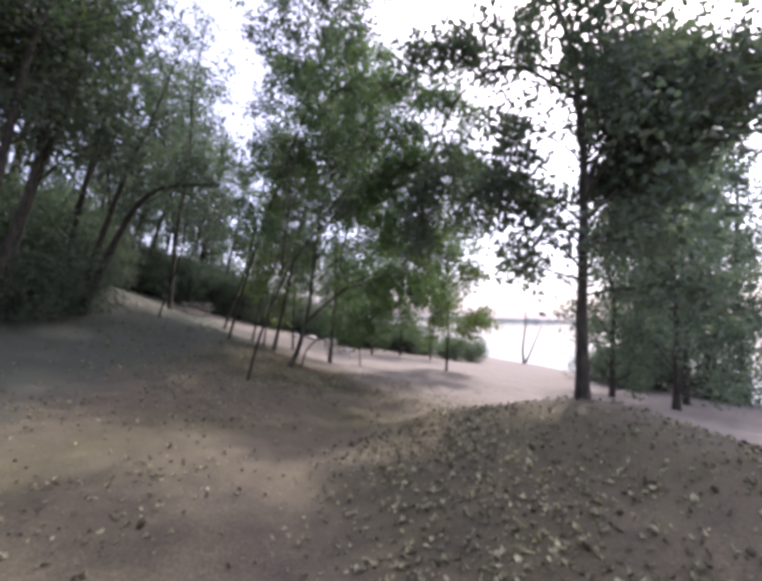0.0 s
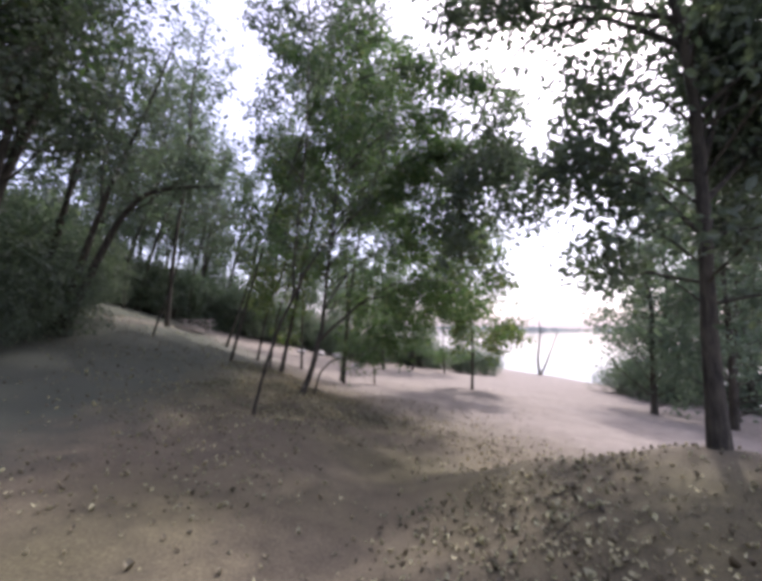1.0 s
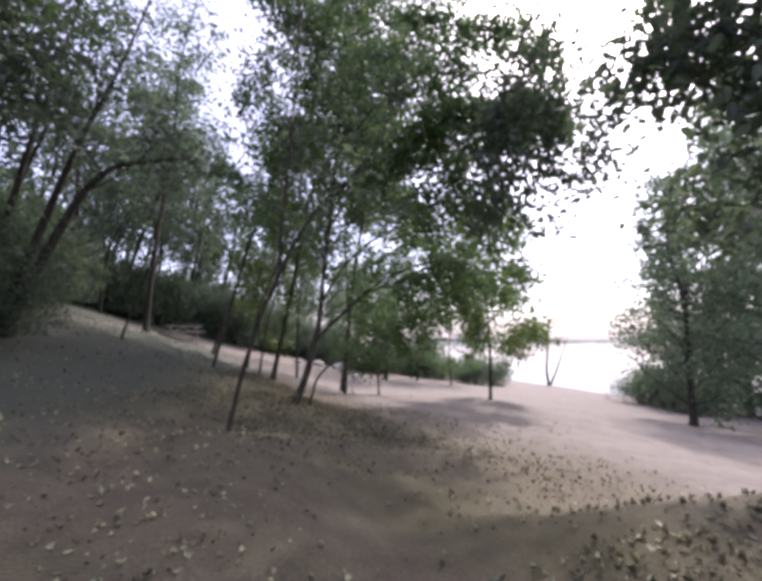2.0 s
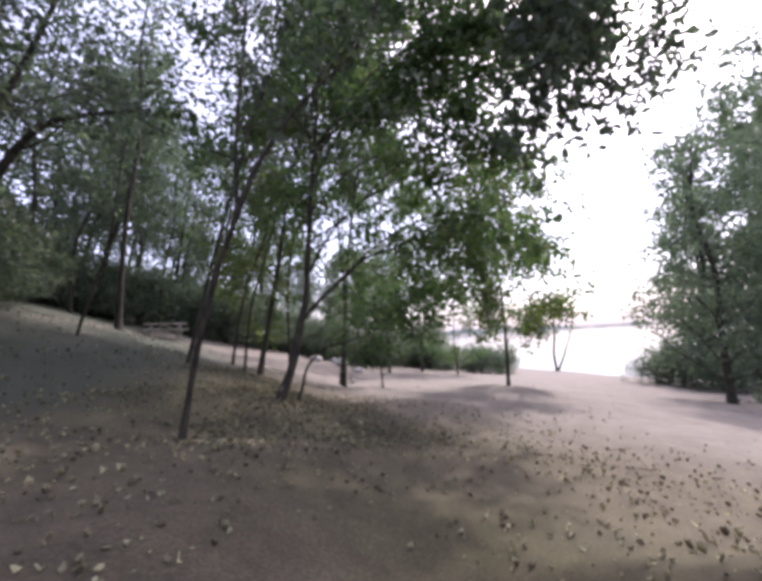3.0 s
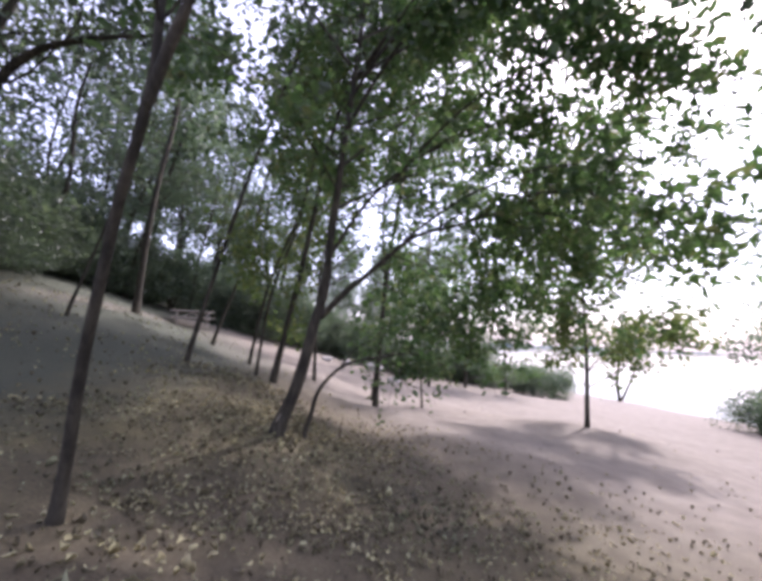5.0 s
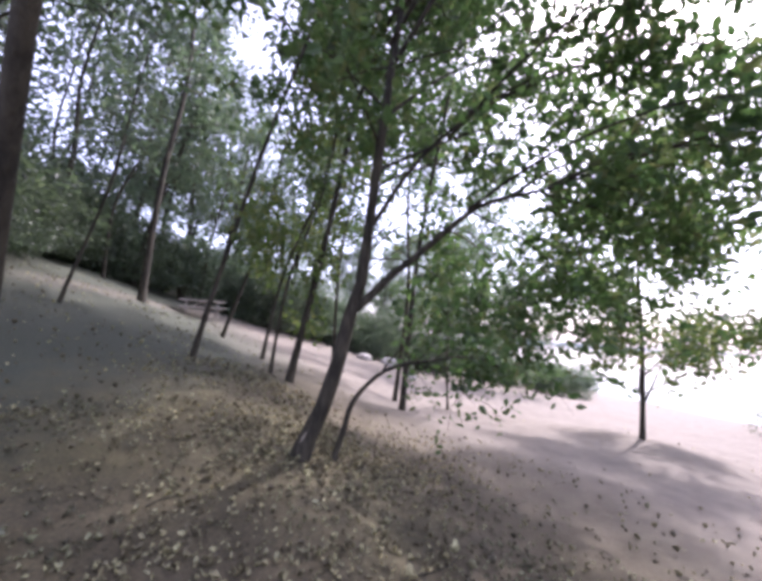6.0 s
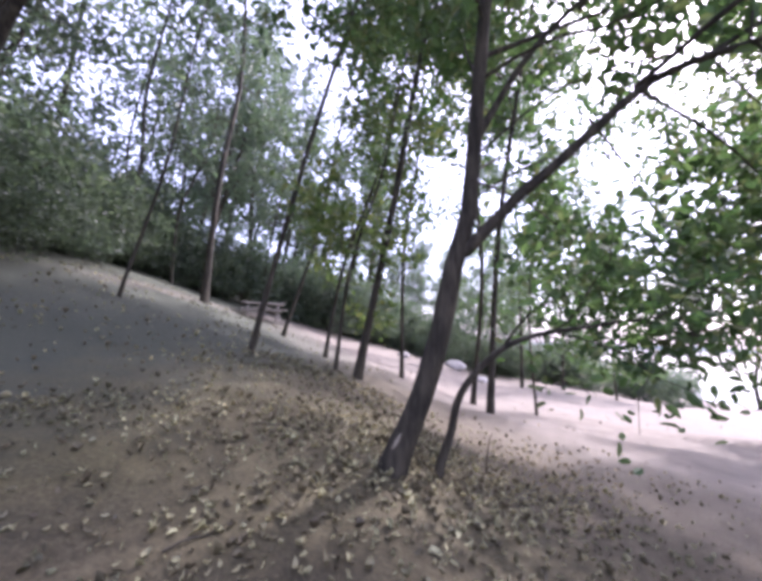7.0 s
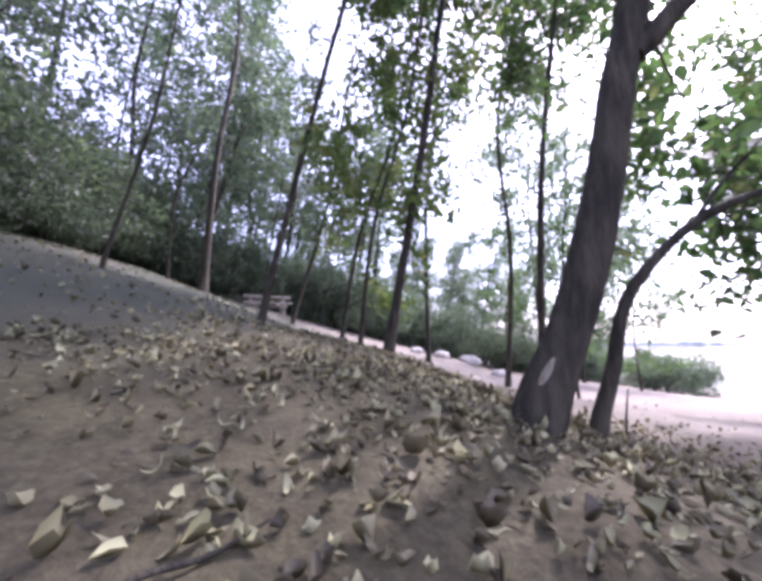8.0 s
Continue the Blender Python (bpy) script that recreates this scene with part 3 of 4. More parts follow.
# dark fine-leaved trees on the bank beside the way
for x, y, hgt, dx, sd in ((-12.6, 9.4, 13.5, 2.4, 27), (-9.6, 8.8, 13.0, 2.6, 28), (-8.6, 7.4, 12.5, 2.4, 29), (-10.6, 8.2, 14.0, 3.2, 30), (-9.4, 5.6, 13.0, 2.6, 34)):
    build_tree("bank_tree", x, y, lean(hgt, dx, 0.1, seed=sd), 0.1, "dark slender tree with a dense fine-leaved crown", LEAF_DARK, 0.12,
               auto=(28, 0.36, 2.6, 1.6), twig=0.9, per_limb=11, leaves=24, spread=0.2, seed=sd, group="dark trees beside the path")
build_tree("lakeside_tree", 3.52, 6.2, [(0, 0, 0), (0, 0, 1.40), (0.03, 0, 2.00), (0.08, 0, 4.00), (0, 0, 5.20), (-0.1, 0.1, 6.40), (-0.4, 0.3, 8.00), (-0.5, 0.4, 10.00)], 0.1,
           "tall dark tree with a wide leafy crown above the path", LEAF_DARK, 0.13,
           limbs=[([(-0.8, 0.8, 6.4), (-1.2, 2.0, 6.6), (-1.3, 3.0, 6.2), (-1.3, 3.6, 5.5), (-1.3, 3.9, 4.8)], 0.022, 0.8, 0.5),
                  ([(0.0, 0.0, 5.6), (-0.6, 1.6, 6.3), (-0.9, 3.0, 5.9), (-1.0, 3.8, 4.9), (-1.0, 4.0, 4.2)], 0.022, 0.8, 0.55),
                  ([(0.0, 0.0, 5.2), (-0.4, 1.6, 5.6), (-0.5, 2.8, 5.4), (-0.5, 3.4, 4.7), (-0.5, 3.6, 4.0)], 0.02, 0.6, 0.45),
                  ([(0.06, 0, 3.40), (0.3, 0, 4.10), (0.75, 0.1, 4.80), (1.4, 0.2, 5.60), (2, 0.4, 6.60)], 0.05),
                  ([(0, 0, 5.20), (-0.8, 0.8, 6.40), (-1.6, 1.7, 6.50), (-2.2, 2.4, 5.40), (-2.4, 2.65, 4.30), (-2.4, 2.7, 3.20)], 0.04, 1.3, 0.64),
                  ([(-0.8, 0.8, 6.40), (-1.2, 1.6, 6.60), (-1.7, 2.6, 5.80), (-2, 3.1, 4.60)], 0.025, 1.1, 0.6),
                  ([(0.02, 0, 2.20), (-0.4, 0.2, 2.70), (-0.8, 0.35, 2.70), (-1.1, 0.4, 2.30)], 0.02, 0.9),
                  ([(0.02, 0, 1.70), (-0.3, 0.4, 2.20), (-0.5, 0.6, 2.10), (-0.7, 0.8, 1.80)], 0.014, 0.5),
                  ([(0.05, 0, 3.00), (-0.6, 0.3, 3.70), (-1.2, 0.5, 3.90), (-1.7, 0.6, 3.60)], 0.025, 2.2),
                  ([(0.05, 0, 3.00), (1.2, 0.3, 4.00), (2.4, 0.6, 4.90), (3.6, 0.8, 5.60)], 0.04, 4.2, 0.2),
                  ([(0, 0, 5.00), (1.2, 0.8, 6.30), (2.6, 1.4, 7.20), (3.8, 1.8, 7.40)], 0.04, 3.6, 0.2),
                  ([(0.05, 0, 2.40), (1.3, 1.2, 3.20), (2.6, 2.2, 3.60), (3.8, 3, 3.40)], 0.035, 3.4),
                  ([(0, 0, 4.20), (1, -0.3, 5.00), (2.2, -0.5, 5.60), (3.4, -0.5, 5.60)], 0.035, 4.0, 0.2),
                  ([(0, 0, 4.00), (1.2, 0.6, 5.00), (2.4, 1, 5.60), (3.5, 1.2, 5.70)], 0.03, 3.6, 0.3),
                  ([(0, 0.1, 5.80), (1.2, 0.9, 6.60), (2.6, 1.5, 6.70), (3.8, 1.9, 6.40)], 0.03, 3.6, 0.3),
                  ([(0, 0, 3.60), (0.9, 0.6, 4.20), (1.9, 1.2, 4.50), (2.8, 1.6, 4.40)], 0.03, 4.0, 0.2),
                  ([(0, 0, 5.60), (-0.9, 0.8, 6.60), (-1.9, 1.4, 7.20), (-2.7, 1.8, 7.40)], 0.035, 2.2)],
           auto=(36, 0.26, 1.9, 2.2), twig=0.75, per_limb=15, leaves=30, spread=0.17, seed=31, droop=-0.12, fine=True)
build_tree("shore_tree", 20.2, 49.5, lean(7.5, 0.3, 0, seed=7), 0.17, "small twin-stemmed tree, almost bare, on the shore", LEAF_DARK, 0.26,
           limbs=[([(0.2, 0, 0.1), (1.2, 0, 2.2), (2.6, 0.0, 5.6)], 0.15)], auto=(3, 0.7, 0.8, 0.6), twig=0.6, per_limb=2, leaves=1.2, spread=0.2, seed=33)

# tall trees by the water
for x, y, hgt, sd in ((22.0, 30.5, 18, 51), (24.5, 29.0, 21, 52), (27.5, 27.0, 20, 53), (23.5, 25.5, 17, 54), (29.5, 31.5, 20, 55), (25.0, 34.0, 16, 56)):
    build_tree("waterside_tree", x, y, lean(hgt, 0.4, 0.2, seed=sd), 0.24, "tall grey-green waterside tree leafy almost to the ground", LEAF_BLUE, 0.36,
               auto=(34, 0.06, 3.8, 1.6), twig=1.6, per_limb=7, leaves=17, spread=0.34, seed=sd, group="tall trees by the water", split_limbs=False, droop=-0.2)

# dense trees on the slope to the lake
for x, y, hgt, sd in ((14.2, 17.2, 14.0, 57), (17.5, 20.5, 15.0, 58), (13.0, 20.0, 11.0, 59)):
    build_tree("slope_tree", x, y, lean(hgt, 0.3, 0.2, seed=sd), 0.15, "grey-green tree leafy almost to the ground, on the slope", LEAF_BLUE, 0.2,
               auto=(46, 0.07, 3.0, 1.5), twig=1.1, per_limb=9, leaves=17, spread=0.24, seed=sd, group="trees on the slope to the lake", split_limbs=False, droop=-0.18)

# woods: a few kinds, then repeats
KINDS = []
for k, (hgt, dx, r, lf, sd, lv) in enumerate(((15.0, 2.6, 0.14, LEAF_DARK, 41, 15), (16.5, 2.2, 0.15, LEAF, 42, 15), (14.0, 3.0, 0.12, LEAF_BLUE, 43, 15), (17.5, 2.6, 0.16, LEAF_DARK, 44, 15), (14.5, 1.8, 0.13, LEAF_BLUE, 45, 15),
                                              (15.0, 2.4, 0.13, LEAF_DARK, 47, 10), (16.0, 3.2, 0.15, LEAF_DARK, 48, 8), (13.5, 1.6, 0.1, LEAF_BLUE, 49, 8))):
    KINDS.append(build_tree("woodland_tree", -20 - 4 * k, -30, lean(hgt, dx, 0.3, seed=sd), r, "tall dark woodland tree with a high leafy crown" if lv > 10 else "tall dark woodland tree with a thin airy crown", lf, 0.28,
                            auto=(24, 0.3, 3.0, 1.3), twig=1.1, per_limb=7, leaves=lv, spread=0.26, seed=sd, group="woodland trees", split_limbs=False, sides=8))
WOODS = [(-11.2, 7.2), (-13.0, 6.6), (-15.5, 23.5), (-10.9, 5.0), (-14.0, 8.2), (-14.9, 12.6), (-16.4, 15.2), (-15.4, 19.0), (-9.6, 3.6), (-11.0, 8.0), (-10.0, 9.6), (-9.6, 6.8)]
rng = np.random.default_rng(8)
while len(WOODS) < 52:
    x, y = rng.uniform(-27, -9.5), rng.uniform(2, 40)
    if (x > -14.5 and 10 < y < 30) or ((x + 3) ** 2 + (y - 9) ** 2 < 60):
        continue
    if 11 < y < 28 and rng.uniform() < 0.5:
        continue
    if all((x - a) ** 2 + (y - b) ** 2 > 4 for a, b in WOODS):
        WOODS.append((x, y))
for k in range(26):
    WOODS.append((rng.uniform(-18, 4), rng.uniform(38, 58)))
for k, (x, y) in enumerate(WOODS):
    if k < len(KINDS):
        KINDS[k].location = (x, y, gz(x, y))
        continue
    sc = rng.uniform(0.85, 1.15) if y < 37 else rng.uniform(0.55, 0.8)
    ob = copy_thing(KINDS[5 + k % 3 if 11 < y < 30 else k % 5], pose(x, y, gz(x, y) - 0.05, 0, 0, rng.uniform(-40, 40)))
    ob.scale = (sc, sc, sc)


# ---- undergrowth ----


def build_bush(name, x, y, wide, high, count, size, leaf, label, seed, group=""):
    """A shrub: several stems from one foot and leaf clumps on an uneven dome."""
    rng = np.random.default_rng(seed)
    root = new(name)
    root.location = (x, y, gz(x, y))
    tagged(root, label, "shrub", group)
    stems, clumps = [], []
    for k in range(7):
        az = k * 0.9 + rng.uniform(-0.3, 0.3)
        end = np.array([math.cos(az) * wide * rng.uniform(0.25, 0.5), math.sin(az) * wide * rng.uniform(0.25, 0.5), high * rng.uniform(0.55, 0.95)])
        ln = smooth_line([(0.05 * math.cos(az), 0.05 * math.sin(az), -0.05), tuple(end * (0.3, 0.3, 0.5)), tuple(end)], 7)
        stems.append(tube(ln, np.linspace(0.035, 0.008, 7), 5))
        clumps.append((end, wide * rng.uniform(0.2, 0.36)))
    for k in range(12):
        az, u = rng.uniform(0, 6.28), rng.uniform(0.1, 0.5)
        clumps.append((np.array([math.cos(az) * wide * u, math.sin(az) * wide * u, high * rng.uniform(0.12, 0.8)]), wide * rng.uniform(0.16, 0.32)))
    per = count // len(clumps)
    cs = []
    for c, r in clumps:
        d = rng.normal(size=(per, 3))
        d /= np.linalg.norm(d, axis=1)[:, None]
        cs.append(c + d * (r * rng.uniform(0.55, 1.1, per) ** 0.6)[:, None] * (1, 1, 0.8))
    cs = np.concatenate(cs)
    cs[:, 2] = np.abs(cs[:, 2])
    mesh_object("stem", *joined(stems), BARK, root)
    mesh_object("foliage", *leaf_cloud(cs, rng, size), leaf, root, smooth=False)
    return root


# two of the kinds take paler grey-green leaves, distance haze put into the colour
BUSHES = [build_bush("shrub", -12 - 3 * k, -30, w, h, 5200, 0.14, lf, "dense dark green shrub at the edge of the woods", 60 + k, "woodland shrubs")
          for k, (w, h, lf) in enumerate(((3.2, 2.4, LEAF_BLUE), (3.8, 2.0, LEAF_DARK), (2.8, 2.6, LEAF_BLUE), (3.6, 2.2, LEAF_DARK)))]
NEAR_BUSH = build_bush("shrub", -10.6, 11.6, 3.2, 1.5, 9000, 0.09, LEAF_DARK, "dense dark green shrub round the foot of tall trunks", 70, "woodland shrubs")
for x, y, turn in ((-11.4, 13.0, 80), (-12.6, 14.6, 200), (-10.3, 10.1, 300), (-13.4, 16.4, 140)):
    copy_thing(NEAR_BUSH, pose(x, y, gz(x, y) - 0.03, 0, 0, turn))
SPOTS = []
for k in range(9):   # beside the start of the way
    SPOTS.append((-11.6 - rng.uniform(0, 3.0), 2.5 + 0.95 * k))
for k in range(34):   # edge of the woods behind the clearing
    u = k / 33
    SPOTS.append((-11.5 - 6.5 * math.sin(u * 2.7) + 4.5 * u * u + rng.uniform(-1, 1), 11 + 20 * u + rng.uniform(-1, 1)))
for k in range(26):   # head of the sand
    u = k / 25
    SPOTS.append((-10 + 13 * u + rng.uniform(-1, 1), 31 + 12 * u + rng.uniform(-1, 3)))
for k in range(16):
    SPOTS.append((-22 + rng.uniform(-4, 4), 12 + 2.0 * k))
for k in range(9):
    SPOTS.append((3 + 1.2 * k + rng.uniform(-0.6, 0.6), 43 + rng.uniform(-2, 4)))
for k in range(8):
    SPOTS.append((rng.uniform(19, 28), rng.uniform(25, 33)))
TALL = len(SPOTS)
for k in range(7):   # tall thicket closing the far end of the woods
    SPOTS.append((-21 + 1.7 * k, 34 + rng.uniform(-1.5, 1.5)))
for k, (x, y) in enumerate(SPOTS):
    if k < len(BUSHES):
        BUSHES[k].location = (x, y, gz(x, y))
        continue
    sc = rng.uniform(0.95, 1.3) if k < 43 else rng.uniform(1.3, 1.7) if k >= TALL else rng.uniform(0.8, 1.2)
    ob = copy_thing(BUSHES[k % len(BUSHES)], pose(x, y, gz(x, y) - 0.03, 0, 0, rng.uniform(0, 360)))
    ob.scale = (sc, sc, sc * (rng.uniform(0.75, 1.3) if k < 43 else rng.uniform(0.8, 1.3)))


# ---- picnic table ----
def wood_material():
    m, n, l, p = node_material("weathered_wood")
    tex = noise_node(n, l, 30, 5, 0.6, stretch=(0.06, 1, 1))
    r = ramp(n, ((0.3, (0.26, 0.24, 0.22)), (0.7, (0.5, 0.47, 0.43))))
    l.new(tex.outputs["Fac"], r.inputs[0])
    l.new(r.outputs[0], p.inputs["Base Color"])
    p.inputs["Roughness"].default_value = 0.85
    bumped(n, l, p, tex.outputs["Fac"], 0.4, 0.004)
    return m


WOOD = wood_material()


def board(a, b, w, h):
    """A bevelled board of cross-section w by h from a to b (w sideways, h upwards)."""
    a, b = Vector(a), Vector(b)
    bm = bmesh.new()
    bmesh.ops.create_cube(bm, size=1)
    d = b - a
    bmesh.ops.scale(bm, vec=(d.length, w, h), verts=bm.verts)
    bmesh.ops.bevel(bm, geom=bm.edges[:], offset=0.006, segments=1, affect="EDGES")
    q = d.to_track_quat("X", "Z")
    bmesh.ops.transform(bm, matrix=Matrix.Translation((a + b) / 2) @ q.to_matrix().to_4x4(), verts=bm.verts)
    return bm


def picnic_table(x, y, turn):
    root = new("picnic_table")
    root.matrix_world = pose(x, y, gz(x, y), 0, 0, turn)
    tagged(root, "weathered wooden picnic table with benches, on the sand path", "table")
    for k in range(5):
        part("tabletop_plank", board((-0.9, -0.3 + 0.15 * k, 0.74), (0.9, -0.3 + 0.15 * k, 0.74), 0.14, 0.04), WOOD, root)
    for sgn in (-1, 1):
        for k in range(2):
            part("bench_plank", board((-0.9, sgn * (0.62 + 0.14 * k), 0.44), (0.9, sgn * (0.62 + 0.14 * k), 0.44), 0.13, 0.04), WOOD, root)
    for ex in (-0.62, 0.62):
        for sgn in (-1, 1):
            part("leg", board((ex, sgn * 0.62, -0.04), (ex, sgn * 0.24, 0.71), 0.04, 0.09), WOOD, root)
        part("bench_bearer", board((ex + 0.045, -0.78, 0.385), (ex + 0.045, 0.78, 0.385), 0.04, 0.09), WOOD, root)
        part("top_bearer", board((ex + 0.045, -0.34, 0.675), (ex + 0.045, 0.34, 0.675), 0.04, 0.08), WOOD, root)
    part("brace", board((-0.55, 0, 0.40), (0.0, 0, 0.69), 0.04, 0.07), WOOD, root)
    part("brace", board((0.55, 0, 0.40), (0.0, 0, 0.69), 0.04, 0.07), WOOD, root)
    return root


picnic_table(-11.5, 23.0, 40)


# ---- stones and sticks ----
def stone_material():
    m, n, l, p = node_material("pale_stone")
    tex = noise_node(n, l, 5, 6)
    r = ramp(n, ((0.3, (0.3, 0.28, 0.25)), (0.7, (0.55, 0.52, 0.48))))
    l.new(tex.outputs["Fac"], r.inputs[0])
    l.new(r.outputs[0], p.inputs["Base Color"])
    p.inputs["Roughness"].default_value = 0.9
    bumped(n, l, p, tex.outputs["Fac"], 0.5, 0.05)
    return m


STONE = stone_material()


def boulder(x, y, w, h, seed, label):
    bm = bmesh.new()
    bmesh.ops.create_icosphere(bm, subdivisions=4, radius=1)
    off = Vector((seed * 3.7, seed * 1.3, 0))
    for v in bm.verts:
        k = 1 + 0.22 * noise.noise(v.co * 1.1 + off) + 0.08 * noise.noise(v.co * 3.1 + off)
        v.co = Vector((v.co.x * w / 2 * k, v.co.y * w / 2.6 * k, max(v.co.z, -0.35) * h * k))
    for f in bm.faces:
        f.smooth = True
    me = bpy.data.meshes.new("boulder")
    bm.to_mesh(me)
    bm.free()
    me.materials.append(STONE)
    ob = new("boulder", me)
    ob.location = (x, y, gz(x, y) + 0.05)
    return tagged(ob, label, "boulder", "pale stones on the sand")


for x, y, w, h, sd in ((-8.7, 34.5, 1.7, 0.8, 1), (-5.6, 31.0, 1.0, 0.35, 2), (-4.2, 32.5, 1.4, 0.4, 3), (-2.6, 30.0, 0.8, 0.3, 4), (-6.6, 29.0, 0.7, 0.25, 5)):
    boulder(x, y, w, h, sd, "large pale rounded boulder on the sand" if w > 1.5 else "low pale boulder half sunk in the sand")


def fallen_stick(pts, r, seed, label):
    rr = np.random.default_rng(seed)
    p = np.array([(x, y, gz(x, y) + r + dz) for x, y, dz in pts])
    v, f = tube(smooth_line(p, 12), r * np.linspace(1, 0.4, 12), 6, 0.12, rr)
    return tagged(mesh_object("fallen_stick", v, f, BARK), label, "stick", "fallen sticks")


fallen_stick([(-3.46, 10.95, 0.0), (-3.42, 11.02, 0.015), (-3.38, 11.09, 0.005), (-3.33, 11.18, 0.02)], 0.007, 1, "short dark broken stick lying among dry leaves")
fallen_stick([(-3.9, 12.1, 0.0), (-3.6, 12.2, 0.02), (-3.2, 12.25, 0.0)], 0.006, 2, "thin dark stick lying among dry leaves")
fallen_stick([(-1.6, 11.2, 0.0), (-1.35, 11.5, 0.02), (-1.2, 11.9, 0.01)], 0.006, 3, "thin crooked twig lying on the bank")
fallen_stick([(0.9, 5.0, 0.0), (1.25, 5.2, 0.02), (1.5, 5.25, 0.0)], 0.008, 4, "thin grey stick lying beside the path")
tagged(mesh_object("dead_stem", *tube([(-2.2, 13.2, gz(-2.2, 13.2) - 0.03), (-2.19, 13.2, gz(-2.2, 13.2) + 0.15), (-2.16, 13.21, gz(-2.2, 13.2) + 0.33)], [0.008, 0.007, 0.004], 6), BARK), "thin dead stem sticking up from the bank", "stem")


# ---- far shore ----
def far_shore():
    m, n, l, p = node_material("far_woods")
    tex = noise_node(n, l, 0.12, 5)
    r = ramp(n, ((0.35, (0.1, 0.13, 0.12)), (0.65, (0.2, 0.24, 0.22))))
    l.new(tex.outputs["Fac"], r.inputs[0])
    l.new(r.outputs[0], p.inputs["Base Color"])
    p.inputs["Roughness"].default_value = 1.0
    rr = np.random.default_rng(5)
    xs = np.linspace(-700, 1500, 420)
    hs = 5 + 2.5 * np.sin(xs * 0.011) + 1.5 * np.sin(xs * 0.05 + 1) + rr.uniform(-1.2, 1.2, len(xs))
    ys = 672 - 0.25 * xs + rr.uniform(-4, 4, len(xs))
    v = np.concatenate([np.stack([xs, ys - 6, np.full_like(xs, WATER_Z - 1)], -1), np.stack([xs, ys, WATER_Z + hs], -1), np.stack([xs, ys + 12, WATER_Z + hs * 0.9], -1), np.stack([xs, ys + 40, np.full_like(xs, WATER_Z - 1)], -1)])
    k = len(xs)
    i = np.arange(k - 1)
    f = np.concatenate([np.stack([i + a * k, i + 1 + a * k, i + 1 + (a + 1) * k, i + (a + 1) * k], -1) for a in range(3)])
    tagged(mesh_object("backdrop", v, f, m), "low wooded far shore of the lake", "far shore", kind="structure")


far_shore()


# ---- fallen leaves ----
def litter_density(x, y):
    """Thick under the forked tree, thin on the trodden middle of the way and on the sand."""
    way = -0.7 - 0.04 * y
    trodden = np.exp(-(((x - way) / 0.75) ** 2)) * (y < 9.0)
    patch = np.clip(0.5 + 0.75 * np.sin(x * 1.3 + 1.7 * np.sin(y * 0.8)) * np.sin(y * 1.1 + 0.6 * np.sin(x * 1.9)), 0, 1)
    sand = 1 / (1 + np.exp(-np.clip((0.9 * x + y - 12.5) / 1.0, -30, 30)))
    return (0.15 + 0.85 * patch) * (1 - 0.85 * trodden) * (1 - 0.98 * sand) * (0.38 + 0.62 / (1 + np.exp(-(y - 9.5) / 0.6)) + 0.2 * (x > 0.1) * (y < 4.6))


def lie_flat(x, y, rng, size):
    """Curled dry leaves lying on the ground, four faces each."""
    n = len(x)
    e = 0.06
    z = rough_land(x, y)
    nx, ny = -(rough_land(x + e, y) - z) / e, -(rough_land(x, y + e) - z) / e
    up = np.stack([nx, ny, np.ones(n)], -1) + rng.normal(0, 0.45, (n, 3))
    up /= np.linalg.norm(up, axis=1)[:, None]
    az = rng.uniform(0, 6.283, n)
    d = np.stack([np.cos(az), np.sin(az), np.zeros(n)], -1)
    d -= up * (d * up).sum(1)[:, None]
    d /= np.linalg.norm(d, axis=1)[:, None]
    sd = np.cross(up, d)
    L = size * rng.uniform(0.55, 1.4, n)
    W = L * rng.uniform(0.42, 0.78, n)
    W = np.where(rng.uniform(0, 1, n) < 0.45, W * 0.45, W)   # some rolled up to strips
    curl, cup = L * rng.uniform(0, 0.75, n), W * rng.uniform(0.1, 1.9, n)
    c = np.stack([x, y, z + 0.006], -1)
    rows = []
    for t, w in ((-0.5, 0.04), (-0.3, 0.38), (-0.02, 0.5), (0.25, 0.36), (0.5, 0.03)):
        rib = c + d * (L * t)[:, None] + up * (curl * (abs(t) * 2) ** 2)[:, None]
        edge = []
        for sgn in (1, -1):
            ww = W * w * rng.uniform(0.55, 1.3, n)
            edge.append(rib + sd * (sgn * ww)[:, None] + d * (L * rng.normal(0, 0.035, n))[:, None] + up * (cup * 2 * w * rng.uniform(0.5, 1.3, n))[:, None])
        rows += [edge[0], rib, edge[1]]
    v = np.stack(rows, 1).reshape(-1, 3)
    k = np.arange(n)[:, None] * 15
    f = np.concatenate([k + [3 * a + b, 3 * a + b + 1, 3 * a + b + 4, 3 * a + b + 3] for a in range(4) for b in range(2)], 1).reshape(-1, 4)
    return v, f


def scatter(count, x0, x1, y0, y1, rng):
    x, y = rng.uniform(x0, x1, count), rng.uniform(y0, y1, count)
    keep = rng.uniform(0, 1, count) < litter_density(x, y)
    return x[keep], y[keep]


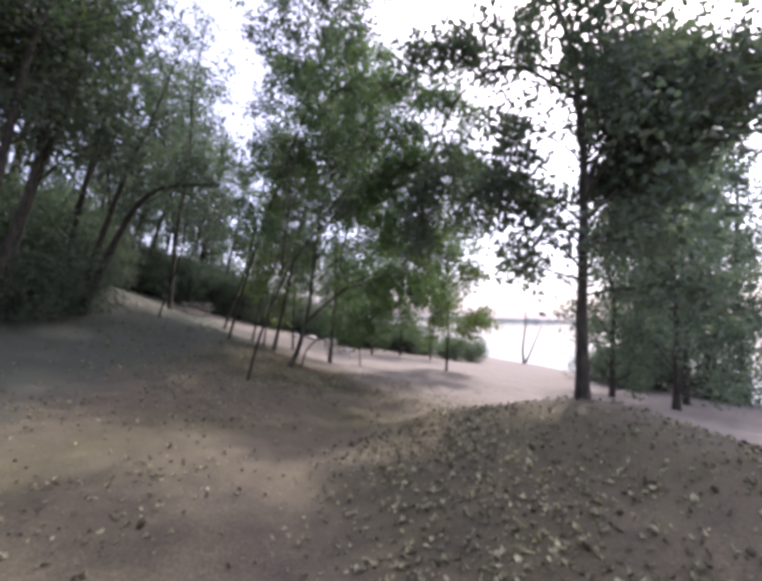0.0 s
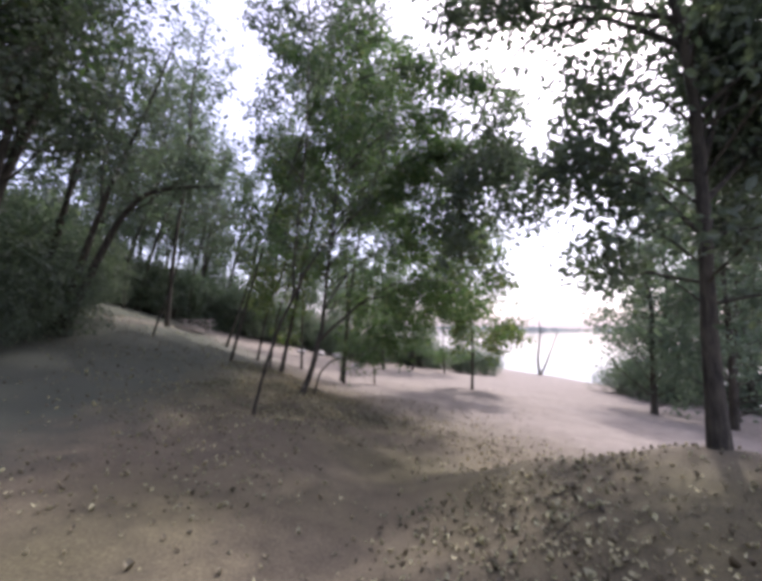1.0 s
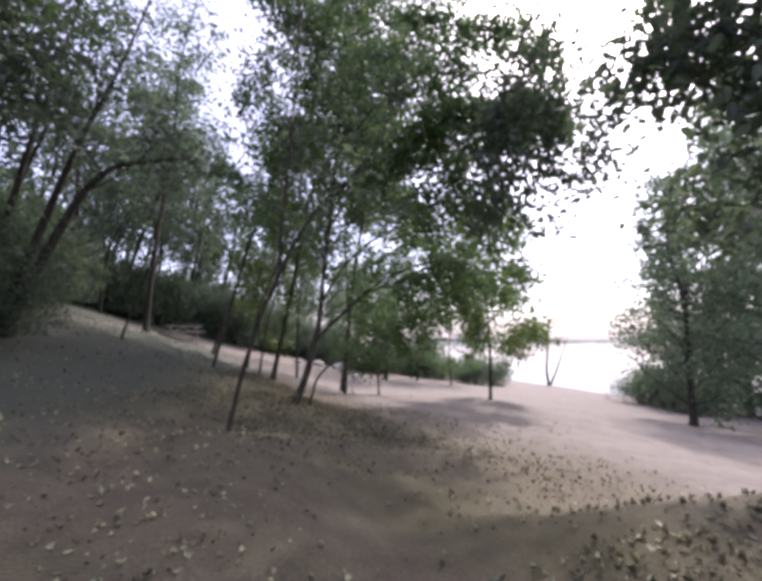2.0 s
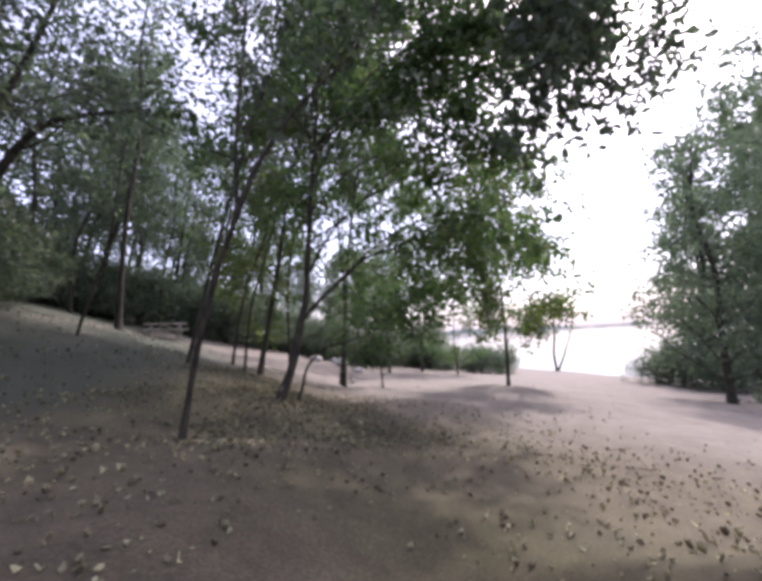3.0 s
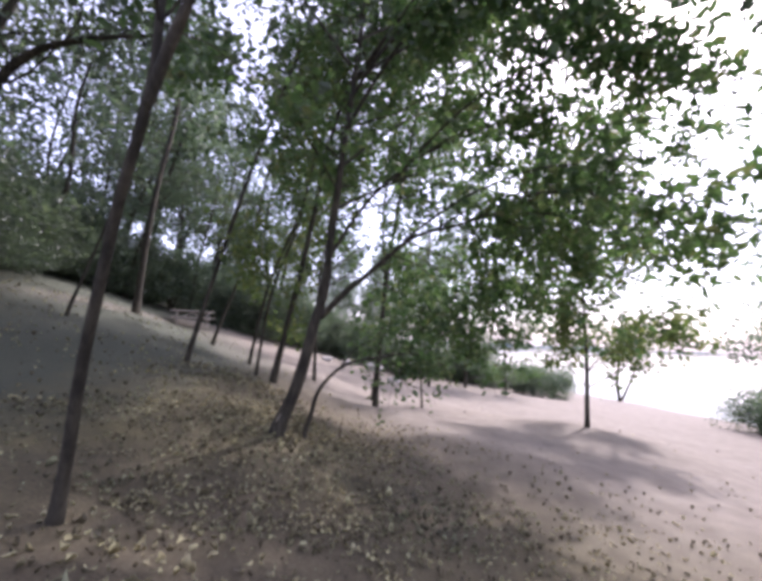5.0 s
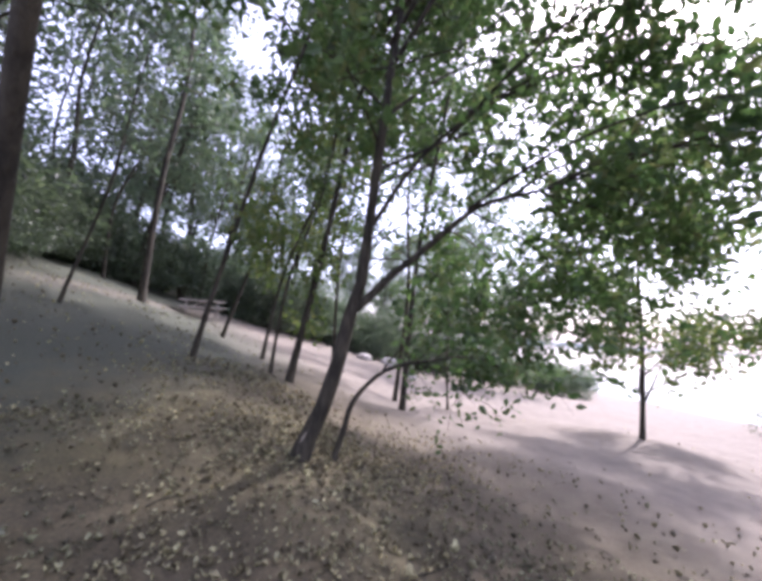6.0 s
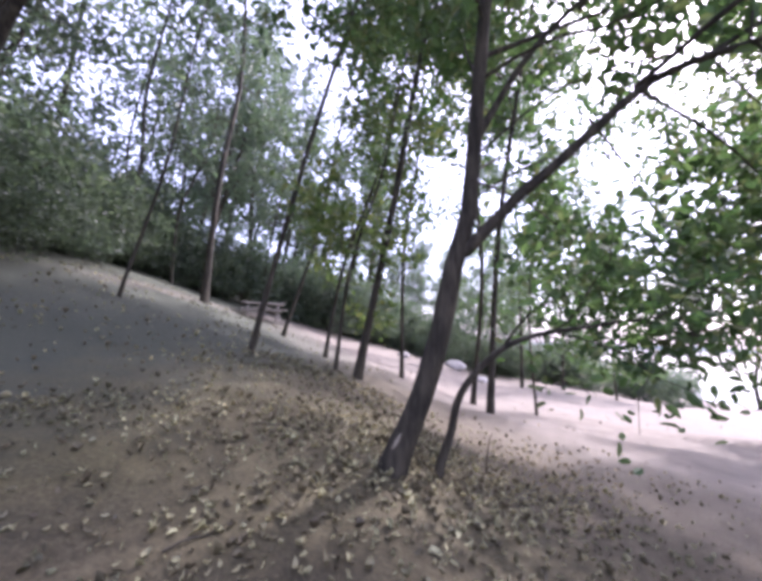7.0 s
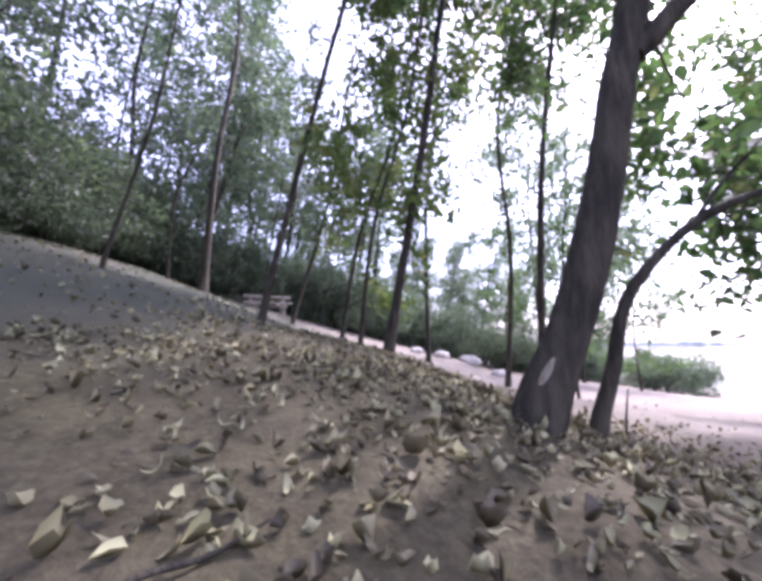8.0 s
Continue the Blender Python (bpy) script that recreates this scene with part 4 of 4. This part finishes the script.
rl = np.random.default_rng(17)
near_x, near_y = scatter(30000, -6, 5, 0.3, 16, rl)
far_x, far_y = scatter(20000, -13, 9, 0, 25, rl)
thick_x, thick_y = scatter(16000, -5.2, 0.2, 10.2, 15, rl)
start_x, start_y = rl.normal(1.1, 0.8, 2600), rl.uniform(1.0, 6.4, 2600)
parts_v = [lie_flat(start_x, start_y, rl, 0.05), lie_flat(near_x, near_y, rl, 0.045), lie_flat(far_x, far_y, rl, 0.05), lie_flat(thick_x, thick_y, rl, 0.036)]
tagged(mesh_object("leaf_litter", *joined(parts_v), LITTER), "dry tan and grey fallen leaves scattered over bare earth", "leaf litter", kind="stuff")


def leaf_mesh(k):
    """A dry leaf with a ragged edge, its blade rolled up round the midrib and bent along it."""
    rr = np.random.default_rng(200 + k)
    m = 11
    t = np.linspace(0, 1, m)
    wide = np.sin(np.pi * t ** rr.uniform(0.55, 0.95)) * rr.uniform(0.24, 0.44) * (1 + 0.28 * np.sin(t * rr.uniform(9, 16) + rr.uniform(0, 6)))
    bend = rr.uniform(0.5, 2.9)
    a = bend * (t - 0.45)
    rib = np.stack([np.sin(a) / bend, 0.1 * np.sin(t * rr.uniform(2, 6)), (1 - np.cos(a)) / bend + 0.02], -1)
    roll_l, roll_r = rr.uniform(0.6, 3.0), rr.uniform(0.6, 3.0)
    rows = []
    for sgn, roll in ((1, roll_l), (-1, roll_r)):
        for share in (1.0, 0.5):
            w = wide * share * (1 + (0.34 * rr.uniform(-1, 1, m) if share == 1.0 else 0))
            q = roll * share * (0.8 + 0.4 * t)
            side = np.stack([rr.normal(0, 0.035 * share, m), sgn * w * np.sin(q) / np.maximum(q, 0.1), w * (1 - np.cos(q)) / np.maximum(q, 0.1)], -1)
            rows.append(rib + side)
    v = np.concatenate([rows[0], rows[1], rib, rows[3], rows[2]])
    i = np.arange(m - 1)
    f = np.concatenate([np.stack([i + b * m, i + (b + 1) * m, i + (b + 1) * m + 1, i + b * m + 1], -1) for b in range(4)])
    return mesh_object("fallen_leaf", v, f, LITTER_ONE)


def dry_leaf_single():
    m, n, l, p = node_material("dry_leaf_single")
    info = n.new("ShaderNodeObjectInfo")
    r = ramp(n, ((0.0, (0.08, 0.06, 0.04)), (0.3, (0.17, 0.145, 0.085)), (0.6, (0.33, 0.31, 0.18)), (1.0, (0.46, 0.44, 0.28))))
    l.new(info.outputs["Random"], r.inputs[0])
    tex = noise_node(n, l, 6, 4)
    rb = ramp(n, ((0.3, (0.65, 0.62, 0.58)), (0.7, (1.1, 1.08, 1.0))))
    l.new(tex.outputs["Fac"], rb.inputs[0])
    l.new(mixed(n, l, 1.0, r.outputs[0], rb.outputs[0], "MULTIPLY"), p.inputs["Base Color"])
    p.inputs["Roughness"].default_value = 0.65
    bumped(n, l, p, tex.outputs["Fac"], 0.4, 0.01)
    return m


LITTER_ONE = dry_leaf_single()
leaf_kinds = [leaf_mesh(k) for k in range(12)]
for k in range(300):
    x, y = rl.uniform(-4.6, -1.3), 10.65 + 3.2 * rl.uniform(0, 1) ** 1.3
    if k < 12:
        ob = leaf_kinds[k]
    else:
        ob = new("fallen_leaf", leaf_kinds[k % 12].data)
    sz = rl.uniform(0.03, 0.055) * (1.15 if k % 9 == 0 else 1.0)
    ob.parent = ground
    ob.matrix_world = pose(x, y, gz(x, y) + 0.008, rl.uniform(-24, 24), rl.uniform(-24, 24), rl.uniform(0, 360)) @ Matrix.Diagonal((sz, sz, sz, 1))
